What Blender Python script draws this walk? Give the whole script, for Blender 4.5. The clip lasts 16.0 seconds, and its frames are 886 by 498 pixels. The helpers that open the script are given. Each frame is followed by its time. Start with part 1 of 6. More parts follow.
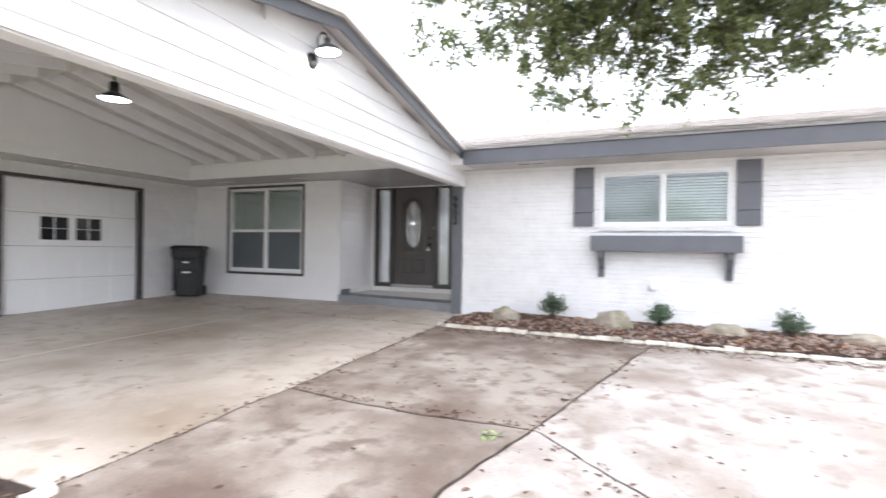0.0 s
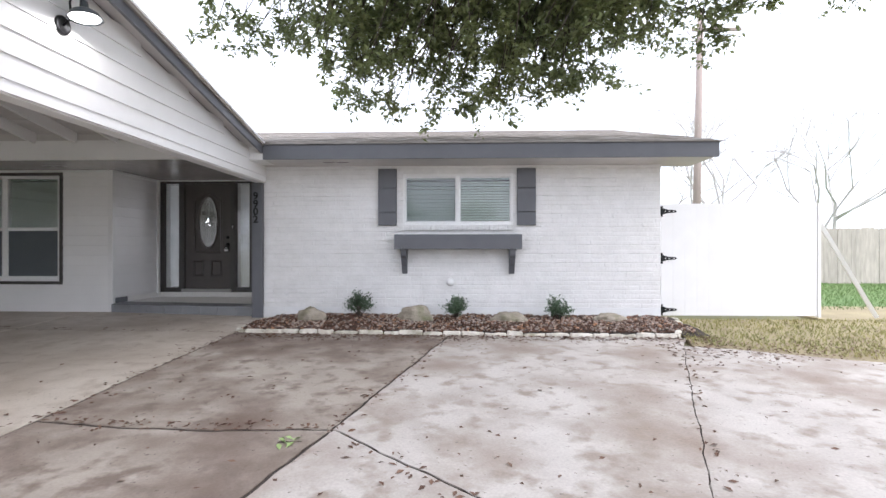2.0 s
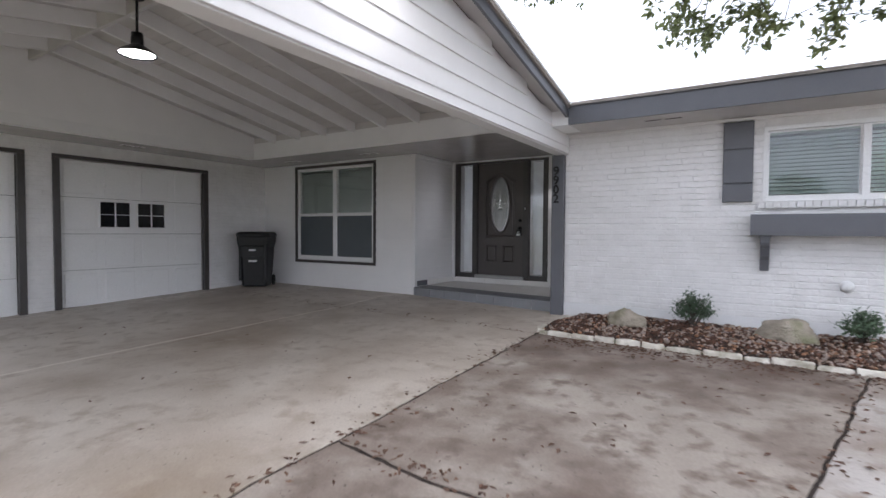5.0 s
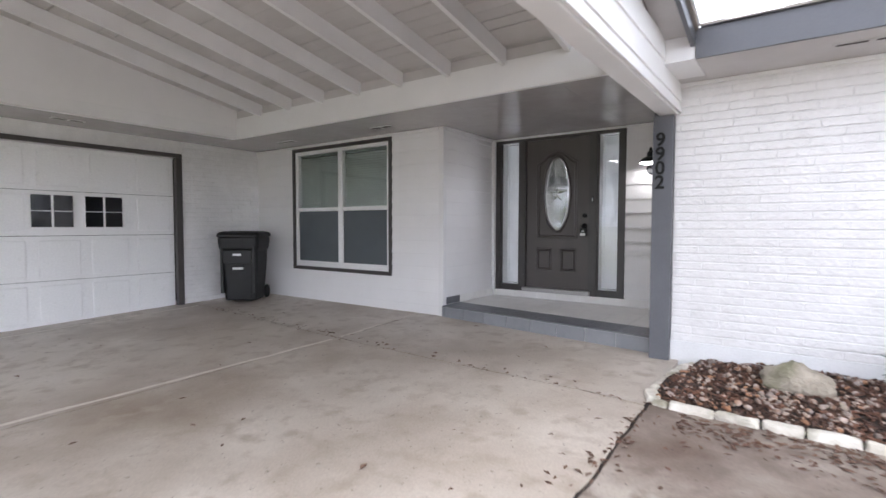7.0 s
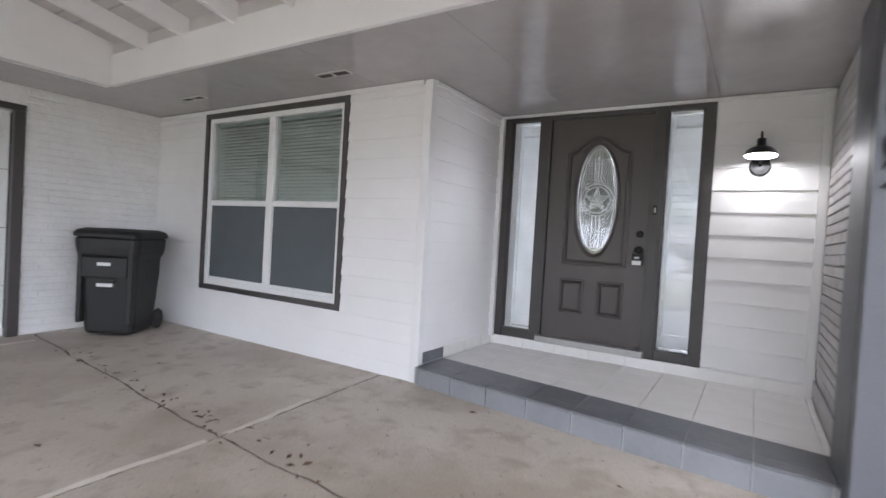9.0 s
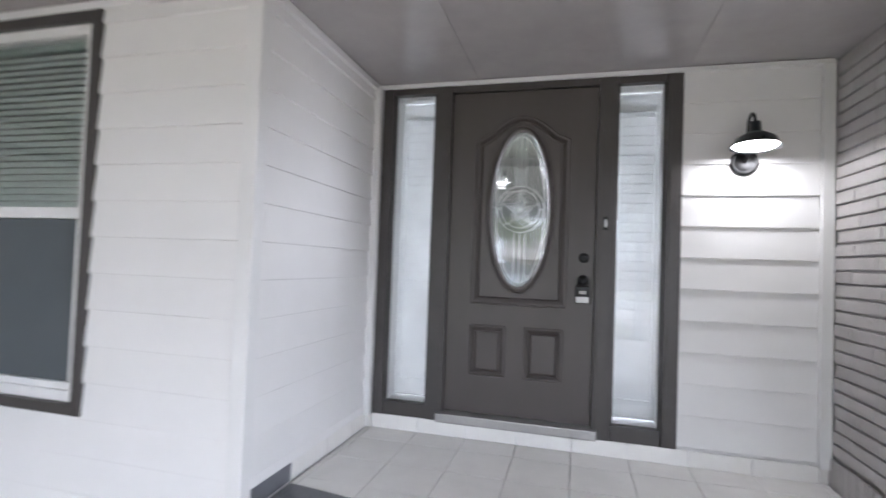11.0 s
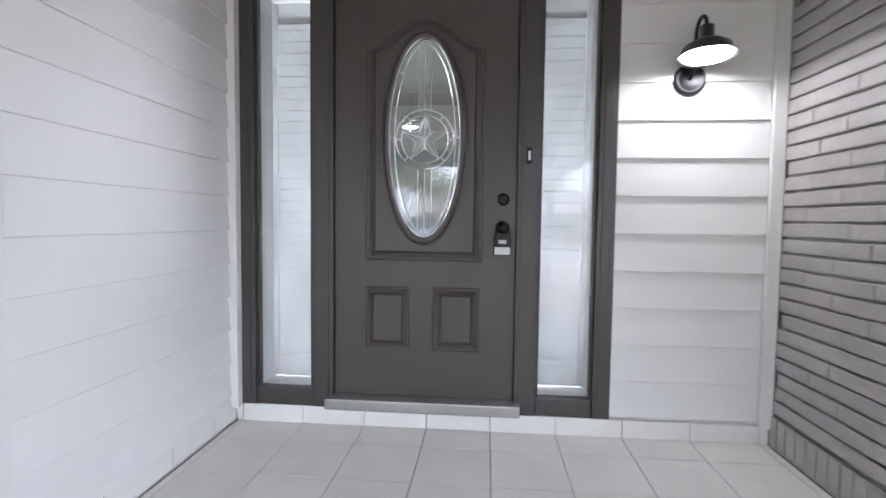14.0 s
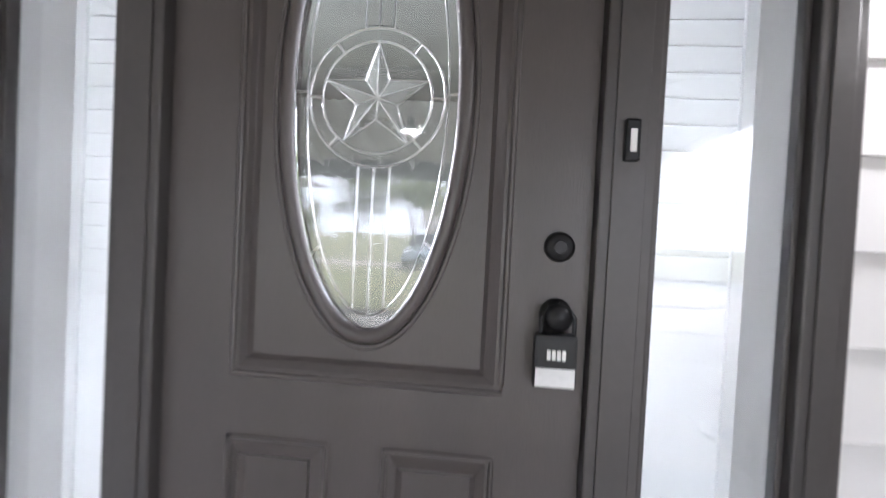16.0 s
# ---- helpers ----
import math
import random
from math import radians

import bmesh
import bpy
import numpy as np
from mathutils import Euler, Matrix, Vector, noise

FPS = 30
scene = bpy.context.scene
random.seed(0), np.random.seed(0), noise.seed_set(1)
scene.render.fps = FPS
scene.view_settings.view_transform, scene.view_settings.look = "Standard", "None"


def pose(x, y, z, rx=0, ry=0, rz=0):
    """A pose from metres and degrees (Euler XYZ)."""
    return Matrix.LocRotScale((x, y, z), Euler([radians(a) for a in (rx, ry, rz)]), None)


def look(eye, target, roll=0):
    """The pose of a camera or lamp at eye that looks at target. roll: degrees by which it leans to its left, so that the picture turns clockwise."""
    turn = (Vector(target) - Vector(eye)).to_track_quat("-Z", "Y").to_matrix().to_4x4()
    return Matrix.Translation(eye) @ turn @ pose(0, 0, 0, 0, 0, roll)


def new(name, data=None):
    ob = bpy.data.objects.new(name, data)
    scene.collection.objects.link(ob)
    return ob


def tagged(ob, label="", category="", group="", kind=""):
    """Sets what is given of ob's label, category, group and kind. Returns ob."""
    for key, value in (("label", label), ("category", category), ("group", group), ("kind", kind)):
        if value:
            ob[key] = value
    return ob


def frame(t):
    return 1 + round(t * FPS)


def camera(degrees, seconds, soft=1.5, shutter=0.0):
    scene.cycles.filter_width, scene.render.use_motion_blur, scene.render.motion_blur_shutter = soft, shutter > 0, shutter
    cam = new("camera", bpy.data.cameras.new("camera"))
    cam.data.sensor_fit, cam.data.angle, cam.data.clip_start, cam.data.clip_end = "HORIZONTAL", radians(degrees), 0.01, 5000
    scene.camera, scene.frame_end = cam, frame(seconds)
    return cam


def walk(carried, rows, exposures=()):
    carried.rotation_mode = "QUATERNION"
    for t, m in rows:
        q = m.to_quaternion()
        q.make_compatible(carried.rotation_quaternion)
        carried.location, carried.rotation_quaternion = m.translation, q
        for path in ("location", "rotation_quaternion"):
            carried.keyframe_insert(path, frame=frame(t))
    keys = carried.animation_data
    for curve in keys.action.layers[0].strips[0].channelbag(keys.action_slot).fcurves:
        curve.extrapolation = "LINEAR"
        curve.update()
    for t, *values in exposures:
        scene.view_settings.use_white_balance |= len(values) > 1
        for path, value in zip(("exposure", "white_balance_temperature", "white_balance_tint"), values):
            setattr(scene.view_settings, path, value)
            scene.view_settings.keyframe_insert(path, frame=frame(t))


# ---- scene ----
cam = camera(83.4, 16.0, 1.5, 0.5)
PATH = [
    (0, (0.005, -0.16, 1.33), (-0.787, 1.677, 1.333), 0.8),
    (0.5, (0.065, -0.137, 1.323), (-0.4, 1.808, 1.323), 0.7),
    (1, (0.092, -0.127, 1.315), (-0.145, 1.859, 1.321), 0.4),
    (1.5, (0.123, -0.144, 1.331), (0.02, 1.854, 1.33), 0.2),
    (2, (0.114, -0.147, 1.333), (0.043, 1.852, 1.336), 0.0),
    (2.5, (0.087, -0.161, 1.342), (-0.052, 1.835, 1.353), 0.1),
    (3, (0.011, -0.118, 1.313), (-0.421, 1.834, 1.265), 0.1),
    (3.5, (-0.107, 0.107, 1.33), (-0.916, 1.935, 1.255), -0.1),
    (4, (-0.267, 0.444, 1.344), (-1.303, 2.154, 1.281), 1.5),
    (4.2, (-0.352, 0.57, 1.339), (-1.413, 2.264, 1.275), 1.2),
    (6.3, (-1.643, 2.279, 1.458), (-2.713, 3.967, 1.36), -0.8),
    (6.5, (-1.754, 2.456, 1.47), (-2.849, 4.125, 1.352), -0.6),
    (7, (-2.108, 2.93, 1.427), (-3.27, 4.555, 1.336), 0.1),
    (7.5, (-2.447, 3.383, 1.444), (-3.51, 5.072, 1.315), -0.9),
    (8, (-2.757, 3.856, 1.467), (-3.871, 5.513, 1.353), 1.1),
    (8.2, (-2.89, 4.05, 1.456), (-4.005, 5.707, 1.364), 2.0),
    (10.3, (-4.357, 5.846, 1.434), (-5.271, 7.624, 1.478), 1.9),
    (10.5, (-4.367, 5.960, 1.508), (-5.232, 7.762, 1.577), 1.6),
    (11, (-4.462, 6.260, 1.505), (-4.980, 8.191, 1.566), 2.1),
    (11.5, (-4.513, 6.412, 1.501), (-4.744, 8.398, 1.553), 0.5),
    (12, (-4.520, 6.462, 1.492), (-4.631, 8.458, 1.484), 1.1),
    (12.5, (-4.524, 6.476, 1.481), (-4.600, 8.473, 1.423), 1.1),
    (13, (-4.530, 6.503, 1.475), (-4.599, 8.500, 1.396), 1.1),
    (13.5, (-4.533, 6.599, 1.501), (-4.633, 8.590, 1.337), 0.8),
    (14, (-4.498, 6.918, 1.464), (-4.670, 8.907, 1.352), 0.7),
    (14.5, (-4.531, 7.267, 1.498), (-4.795, 9.245, 1.372), 2.0),
    (15, (-4.573, 7.674, 1.534), (-4.824, 9.655, 1.427), 0.1),
    (15.5, (-4.563, 8.052, 1.545), (-4.786, 10.036, 1.429), 0.5),
    (16, (-4.547, 8.361, 1.582), (-4.752, 10.350, 1.533), 2.9),
]
EXPOSURES = [(0.0, 1.65, 6200, 14), (0.8, 1.45, 6200, 14), (1.5, 1.0, 6180, 14), (2.5, 0.75, 6150, 15), (3.2, 0.34, 6050, 15), (4.2, 0.42, 6050, 15), (6.3, 1.5, 6100, 16), (8.2, 1.98, 6060, 16), (10.4, 2.38, 5960, 14), (12.0, 2.27, 5930, 14), (13.5, 2.4, 5930, 14), (15.4, 2.62, 6000, 15), (16.0, 2.85, 6050, 15)]
walk(cam, [(t, look(eye, target, roll)) for t, eye, target, roll in PATH], EXPOSURES)

# ---- light ----
SUN_ELEV, SUN_ROT = 52.0, 126.0
world = bpy.data.worlds.new("overcast_sky")
scene.world = world
world.use_nodes = True
wn = world.node_tree
sky = wn.nodes.new("ShaderNodeTexSky")
sky.sky_type, sky.sun_disc = "NISHITA", False
sky.sun_elevation, sky.sun_rotation = radians(SUN_ELEV), radians(SUN_ROT)
sky.air_density, sky.dust_density, sky.ozone_density = 1.0, 6.0, 1.0
grey = wn.nodes.new("ShaderNodeHueSaturation")
grey.inputs["Saturation"].default_value = 0.22
back = wn.nodes["Background"]
back.inputs["Strength"].default_value = 0.15
wn.links.new(sky.outputs["Color"], grey.inputs["Color"])
cloud = wn.nodes.new("ShaderNodeMix")
cloud.data_type = "RGBA"
cloud.inputs["Factor"].default_value = 0.75
cloud.inputs[7].default_value = (8.5, 9.0, 9.7, 1)
wn.links.new(grey.outputs["Color"], cloud.inputs[6])
wn.links.new(cloud.outputs[2], back.inputs["Color"])

sun = new("sun", bpy.data.lights.new("sun", "SUN"))
sun.data.energy, sun.data.angle, sun.data.color = 1.5, radians(40), (1.0, 0.97, 0.93)
sun.rotation_euler = (radians(90 - SUN_ELEV), 0, radians(180 - SUN_ROT))


# ---- materials ----
def mat(name, a, b=None, rough=0.6, metal=0.0, scale=4.0, fine=60.0, bump=0.15, vary=0.0, c=None, cscale=0.9, clow=0.5, chigh=0.7, coat=0.0, depth=0.004, stretch=(1, 1, 1), spots=None, thin=0.0, grain=0.1):
    """Two colours mixed by cloud noise, a third in patches, fine grain in colour and relief, at world size."""
    m = bpy.data.materials.new(name)
    m.use_nodes = True
    nt = m.node_tree
    N, L = nt.nodes, nt.links
    p = N["Principled BSDF"]
    geo = N.new("ShaderNodeNewGeometry")
    mp = N.new("ShaderNodeMapping")
    mp.inputs["Scale"].default_value = stretch
    L.new(geo.outputs["Position"], mp.inputs["Vector"])

    def noise_of(s, detail=5.0):
        n = N.new("ShaderNodeTexNoise")
        n.inputs["Scale"].default_value, n.inputs["Detail"].default_value = s, detail
        L.new(mp.outputs["Vector"], n.inputs["Vector"])
        return n

    def ramp_of(n, lo, hi):
        r = N.new("ShaderNodeMapRange")
        r.inputs["From Min"].default_value, r.inputs["From Max"].default_value = lo, hi
        L.new(n.outputs["Fac"], r.inputs["Value"])
        return r

    def mix(f, x, y):
        k = N.new("ShaderNodeMix")
        k.data_type = "RGBA"
        L.new(f, k.inputs["Factor"])
        for sock, v in ((k.inputs[6], x), (k.inputs[7], y)):
            if isinstance(v, tuple):
                sock.default_value = (*v, 1)
            else:
                L.new(v, sock)
        return k.outputs[2]
    b = b or tuple(v * 0.85 for v in a)
    col = mix(ramp_of(noise_of(scale), 0.3, 0.7).outputs[0], a, b)
    if c:
        col = mix(ramp_of(noise_of(cscale, 7.0), clow, chigh).outputs[0], col, c)
    if spots:
        col = mix(ramp_of(noise_of(5.5, 8.0), 0.51, 0.68).outputs[0], col, spots)
        col = mix(ramp_of(noise_of(27.0, 4.0), 0.66, 0.74).outputs[0], col, tuple(v * 0.55 for v in spots))
    fn = noise_of(fine, 3.0)
    hv = N.new("ShaderNodeHueSaturation")
    L.new(col, hv.inputs["Color"])
    gv = N.new("ShaderNodeMapRange")
    gv.inputs["To Min"].default_value, gv.inputs["To Max"].default_value = 1 - grain, 1 + grain
    L.new(fn.outputs["Fac"], gv.inputs["Value"])
    val = gv.outputs[0]
    if vary:
        oi = N.new("ShaderNodeObjectInfo")
        gi = N.new("ShaderNodeMath")
        gi.operation = "ADD"
        L.new(oi.outputs["Random"], gi.inputs[0])
        L.new(geo.outputs["Random Per Island"], gi.inputs[1])
        vr = N.new("ShaderNodeMapRange")
        vr.inputs["From Max"].default_value = 2.0
        vr.inputs["To Min"].default_value, vr.inputs["To Max"].default_value = 1 - vary, 1 + vary
        L.new(gi.outputs[0], vr.inputs["Value"])
        mu = N.new("ShaderNodeMath")
        mu.operation = "MULTIPLY"
        L.new(val, mu.inputs[0])
        L.new(vr.outputs[0], mu.inputs[1])
        val = mu.outputs[0]
    L.new(val, hv.inputs["Value"])
    L.new(hv.outputs["Color"], p.inputs["Base Color"])
    p.inputs["Metallic"].default_value = metal
    rr = N.new("ShaderNodeMapRange")
    rr.inputs["To Min"].default_value, rr.inputs["To Max"].default_value = max(0.02, rough - 0.08), min(1, rough + 0.08)
    L.new(noise_of(scale * 3).outputs["Fac"], rr.inputs["Value"])
    L.new(rr.outputs[0], p.inputs["Roughness"])
    p.inputs["Coat Weight"].default_value = coat
    if bump:
        bp = N.new("ShaderNodeBump")
        bp.inputs["Strength"].default_value, bp.inputs["Distance"].default_value = bump, depth
        L.new(fn.outputs["Fac"], bp.inputs["Height"])
        L.new(bp.outputs["Normal"], p.inputs["Normal"])
    if thin:
        tr = N.new("ShaderNodeBsdfTranslucent")
        L.new(hv.outputs["Color"], tr.inputs["Color"])
        ms = N.new("ShaderNodeMixShader")
        ms.inputs[0].default_value = thin
        L.new(p.outputs[0], ms.inputs[1])
        L.new(tr.outputs[0], ms.inputs[2])
        L.new(ms.outputs[0], N["Material Output"].inputs["Surface"])
    return m


def glass_mat(name, tint=(1, 1, 1), rough=0.0, wavy=0.0, wave=18.0):
    m = bpy.data.materials.new(name)
    m.use_nodes = True
    N, L = m.node_tree.nodes, m.node_tree.links
    p = N["Principled BSDF"]
    p.inputs["Base Color"].default_value = (*tint, 1)
    p.inputs["Transmission Weight"].default_value = 1.0
    p.inputs["Roughness"].default_value = rough
    p.inputs["IOR"].default_value = 1.5
    if wavy:
        n = N.new("ShaderNodeTexNoise")
        n.inputs["Scale"].default_value = wave
        b = N.new("ShaderNodeBump")
        b.inputs["Strength"].default_value, b.inputs["Distance"].default_value = wavy, 0.003
        g = N.new("ShaderNodeNewGeometry")
        L.new(g.outputs["Position"], n.inputs["Vector"])
        L.new(n.outputs["Fac"], b.inputs["Height"])
        L.new(b.outputs["Normal"], p.inputs["Normal"])
    return m


def glow_mat(name, colour, strength):
    m = bpy.data.materials.new(name)
    m.use_nodes = True
    p = m.node_tree.nodes["Principled BSDF"]
    p.inputs["Base Color"].default_value = (*colour, 1)
    p.inputs["Emission Color"].default_value = (*colour, 1)
    p.inputs["Emission Strength"].default_value = strength
    return m


CONCRETE = mat("driveway_concrete", (0.39, 0.34, 0.292), (0.28, 0.235, 0.197), 0.72, scale=2.2, fine=60, bump=0.5, vary=0.05, c=(0.145, 0.102, 0.078), cscale=1.1, clow=0.44, chigh=0.66, spots=(0.17, 0.13, 0.105), grain=0.2)
CONCRETE_PALE = mat("pale_concrete", (0.50, 0.465, 0.43), (0.40, 0.362, 0.33), 0.74, scale=2.0, fine=60, bump=0.5, vary=0.04, c=(0.25, 0.19, 0.15), cscale=1.0, clow=0.46, chigh=0.72, spots=(0.29, 0.24, 0.20), grain=0.2)
CONCRETE_PORT = mat("carport_concrete", (0.56, 0.505, 0.44), (0.46, 0.405, 0.345), 0.45, scale=1.3, fine=70, bump=0.3, vary=0.03, c=(0.25, 0.19, 0.135), cscale=0.75, clow=0.46, chigh=0.74, spots=(0.37, 0.31, 0.25), grain=0.2)
SOIL = mat("dark_soil", (0.05, 0.035, 0.027), (0.025, 0.018, 0.015), 0.95, scale=8, fine=40, bump=0.6)
JOINT_PALE = mat("pale_joint_sand", (0.74, 0.69, 0.62), None, 0.9, scale=9, fine=120, bump=0.5)
EARTH = mat("lawn_earth", (0.14, 0.16, 0.07), (0.20, 0.17, 0.09), 0.95, scale=0.7, fine=25, bump=0.6)
BRICK = mat("white_painted_brick", (0.77, 0.76, 0.755), (0.71, 0.70, 0.69), 0.5, scale=5, fine=26, bump=0.9, vary=0.03, depth=0.012, grain=0.06)
# copy of the brick paint with the entry's shade darkened into it
BRICK_SHADED = mat("shade_darkened_brick", (0.44, 0.42, 0.41), (0.37, 0.35, 0.34), 0.5, scale=5, fine=38, bump=0.6, vary=0.06, depth=0.008, grain=0.06)
MORTAR = mat("white_painted_mortar", (0.77, 0.76, 0.75), None, 0.7, scale=5, fine=60, bump=0.3)
STUCCO = mat("painted_foundation", (0.76, 0.76, 0.76), (0.71, 0.71, 0.71), 0.65, scale=3, fine=70, bump=0.3)
SIDING = mat("white_painted_siding", (0.80, 0.79, 0.785), (0.76, 0.75, 0.745), 0.5, scale=2.0, fine=22, bump=0.03, vary=0.02, grain=0.012)
WHITE = mat("white_gloss_trim", (0.78, 0.775, 0.77), (0.74, 0.735, 0.73), 0.35, scale=3, fine=50, bump=0.03, grain=0.015)
# white paint made darker, with the undersides' shade put into the colour
CEIL = mat("shaded_underside_paint", (0.57, 0.55, 0.54), (0.50, 0.48, 0.47), 0.55, scale=2.5, fine=24, bump=0.05, vary=0.04, grain=0.03)
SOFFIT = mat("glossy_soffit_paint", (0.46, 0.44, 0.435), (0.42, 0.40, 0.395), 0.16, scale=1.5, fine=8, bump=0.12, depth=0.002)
GREY = mat("slate_grey_paint", (0.115, 0.118, 0.130), (0.10, 0.103, 0.115), 0.45, scale=4, fine=60, bump=0.15)
DARK = mat("charcoal_trim_paint", (0.062, 0.056, 0.054), (0.052, 0.047, 0.045), 0.38, scale=3, fine=55, bump=0.12)
DOOR = mat("charcoal_door_paint", (0.074, 0.063, 0.060), (0.065, 0.056, 0.053), 0.33, scale=2, fine=90, bump=0.14, stretch=(4, 4, 0.6))
BLACK = mat("black_metal", (0.018, 0.018, 0.019), (0.012, 0.012, 0.013), 0.35, 0.6, scale=12, fine=150, bump=0.05)
STEEL_IN = mat("white_enamel", (0.85, 0.85, 0.83), None, 0.3, scale=9, fine=60, bump=0.02)
VINYL = mat("white_vinyl", (0.80, 0.80, 0.795), (0.785, 0.785, 0.78), 0.3, scale=3, fine=50, bump=0.03)
# slat tones follow each pane's brightness; dim tinted glass is darkened into BLIND
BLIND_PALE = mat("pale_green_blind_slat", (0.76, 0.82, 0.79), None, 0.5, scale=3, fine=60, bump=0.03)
BLIND = mat("pane_darkened_slat", (0.40, 0.46, 0.44), None, 0.5, scale=3, fine=60, bump=0.03)
SCREEN = mat("insect_screen", (0.10, 0.115, 0.125), (0.085, 0.10, 0.11), 0.6, scale=2, fine=300, bump=0.2)
ROOM = mat("dim_room_paint", (0.42, 0.42, 0.41), None, 0.8, scale=2, fine=30, bump=0.05)
# near black so the added hall lamps leave the oval glass dim
HALL = mat("darkened_hall_paint", (0.05, 0.053, 0.046), (0.04, 0.042, 0.036), 0.8, scale=2, fine=30, bump=0.05)
GLASS = glass_mat("window_glass", (0.93, 0.97, 0.95))
GLASS_CLEAR = glass_mat("sidelight_glass")
GLASS_ART = glass_mat("textured_door_glass", (0.95, 0.97, 0.96), 0.02, 0.12, 30)
GLASS_BEVEL = glass_mat("bevelled_glass", (0.98, 0.99, 0.99), 0.0, 0.5, 60)
CAME = mat("bright_zinc_came", (0.34, 0.34, 0.335), None, 0.32, 1.0, scale=30, fine=120, bump=0.1)
SHINGLE = mat("weathered_shingle", (0.34, 0.305, 0.275), (0.22, 0.20, 0.185), 0.9, scale=6, fine=120, bump=0.8, vary=0.25)
TILE = mat("pale_porch_tile", (0.80, 0.785, 0.76), (0.75, 0.735, 0.71), 0.5, scale=5, fine=30, bump=0.0, vary=0.04, grain=0.03)
TILE_GREY = mat("slate_grey_tile", (0.155, 0.16, 0.175), (0.125, 0.13, 0.145), 0.35, scale=6, fine=40, bump=0.1, vary=0.08)
TILE_RISER = mat("mid_grey_riser_tile", (0.25, 0.255, 0.27), (0.21, 0.215, 0.23), 0.4, scale=5, fine=40, bump=0.1, vary=0.06)
GROUT = mat("grey_grout", (0.52, 0.51, 0.50), None, 0.9, scale=10, fine=90, bump=0.3)
PLASTIC = mat("black_bin_plastic", (0.009, 0.0095, 0.010), (0.012, 0.0125, 0.013), 0.55, scale=6, fine=120, bump=0.12)
LABELW = mat("white_print", (0.75, 0.75, 0.74), None, 0.6, scale=20, fine=90, bump=0.02)
RUBBER = mat("black_rubber", (0.02, 0.02, 0.02), None, 0.8, scale=10, fine=90, bump=0.2)
CURB = mat("whitewashed_edging_stone", (0.70, 0.67, 0.60), (0.52, 0.48, 0.41), 0.85, scale=9, fine=60, bump=0.7, vary=0.14, c=(0.28, 0.26, 0.19), cscale=6, clow=0.5, chigh=0.72, depth=0.008)
MULCH = mat("brown_wood_mulch", (0.125, 0.058, 0.035), (0.025, 0.016, 0.013), 0.75, scale=9, fine=60, bump=0.5, vary=0.75)
PEBBLE = mat("river_pebble", (0.46, 0.36, 0.28), (0.30, 0.25, 0.235), 0.6, scale=11, fine=90, bump=0.3, vary=0.55, c=(0.34, 0.17, 0.09), cscale=9, clow=0.5, chigh=0.6)
ROCK = mat("mossy_limestone", (0.40, 0.35, 0.285), (0.27, 0.235, 0.185), 0.9, scale=7, fine=45, bump=0.9, c=(0.16, 0.17, 0.085), cscale=4, clow=0.5, chigh=0.75, depth=0.02)
SHRUB = mat("shrub_leaf", (0.14, 0.20, 0.125), (0.085, 0.135, 0.08), 0.5, scale=14, fine=60, bump=0.1, vary=0.4, thin=0.3)
LEAF = mat("oak_leaf", (0.23, 0.26, 0.11), (0.14, 0.175, 0.075), 0.4, scale=1.2, fine=20, bump=0.1, vary=0.5, thin=0.4)
BARK = mat("oak_bark", (0.10, 0.08, 0.065), (0.06, 0.05, 0.042), 0.95, scale=9, fine=50, bump=0.9, depth=0.01)
# bark paled so the far trees look washed out by the bright sky
BARK_FAR = mat("washed_out_bark", (0.52, 0.49, 0.47), None, 0.95, scale=5, fine=30, bump=0.4)
LITTER = mat("dry_leaf_litter", (0.10, 0.05, 0.034), (0.18, 0.11, 0.075), 0.85, scale=6, fine=60, bump=0.2, vary=0.5)
GRASS_DRY = mat("dormant_lawn", (0.36, 0.32, 0.12), (0.24, 0.25, 0.09), 0.8, scale=2, fine=30, bump=0.2, vary=0.35)
GRASS = mat("green_lawn", (0.09, 0.17, 0.04), (0.13, 0.19, 0.06), 0.8, scale=1.5, fine=30, bump=0.3, vary=0.3)
PICKET = mat("weathered_fence_wood", (0.52, 0.47, 0.42), (0.38, 0.34, 0.30), 0.85, scale=3, fine=40, bump=0.4, vary=0.2, stretch=(4, 4, 0.7))
# wood colour lightened so the pole looks faint against the glare
POLE = mat("paled_pole_wood", (0.38, 0.31, 0.28), None, 0.9, scale=4, fine=40, bump=0.4, stretch=(4, 4, 0.5))
ASPHALT = mat("street_asphalt", (0.19, 0.19, 0.185), (0.15, 0.15, 0.15), 0.9, scale=1, fine=60, bump=0.5)
FAR_WALL = mat("far_house_brick", (0.42, 0.33, 0.28), (0.36, 0.28, 0.24), 0.85, scale=3, fine=30, bump=0.3)
CAR_PAINT = mat("silver_blue_car_paint", (0.42, 0.47, 0.52), None, 0.25, 0.3, scale=2, fine=200, bump=0.0, coat=0.8)
# for a sheet added behind the louvres that spreads the hall lamps' light
DIFFUSER = bpy.data.materials.new("backlight_diffuser")
DIFFUSER.use_nodes = True
_t = DIFFUSER.node_tree.nodes.new("ShaderNodeBsdfTranslucent")
_t.inputs["Color"].default_value = (0.82, 0.84, 0.85, 1)
DIFFUSER.node_tree.links.new(_t.outputs[0], DIFFUSER.node_tree.nodes["Material Output"].inputs["Surface"])
# louvres pass part of the added backlight so the shutters glow
LOUVRE = mat("white_shutter_louvre", (0.84, 0.84, 0.835), None, 0.4, scale=3, fine=50, bump=0.03, thin=0.48, grain=0.01)
BULB = glow_mat("lamp_bulb_glow", (1.0, 0.97, 0.92), 8.0)


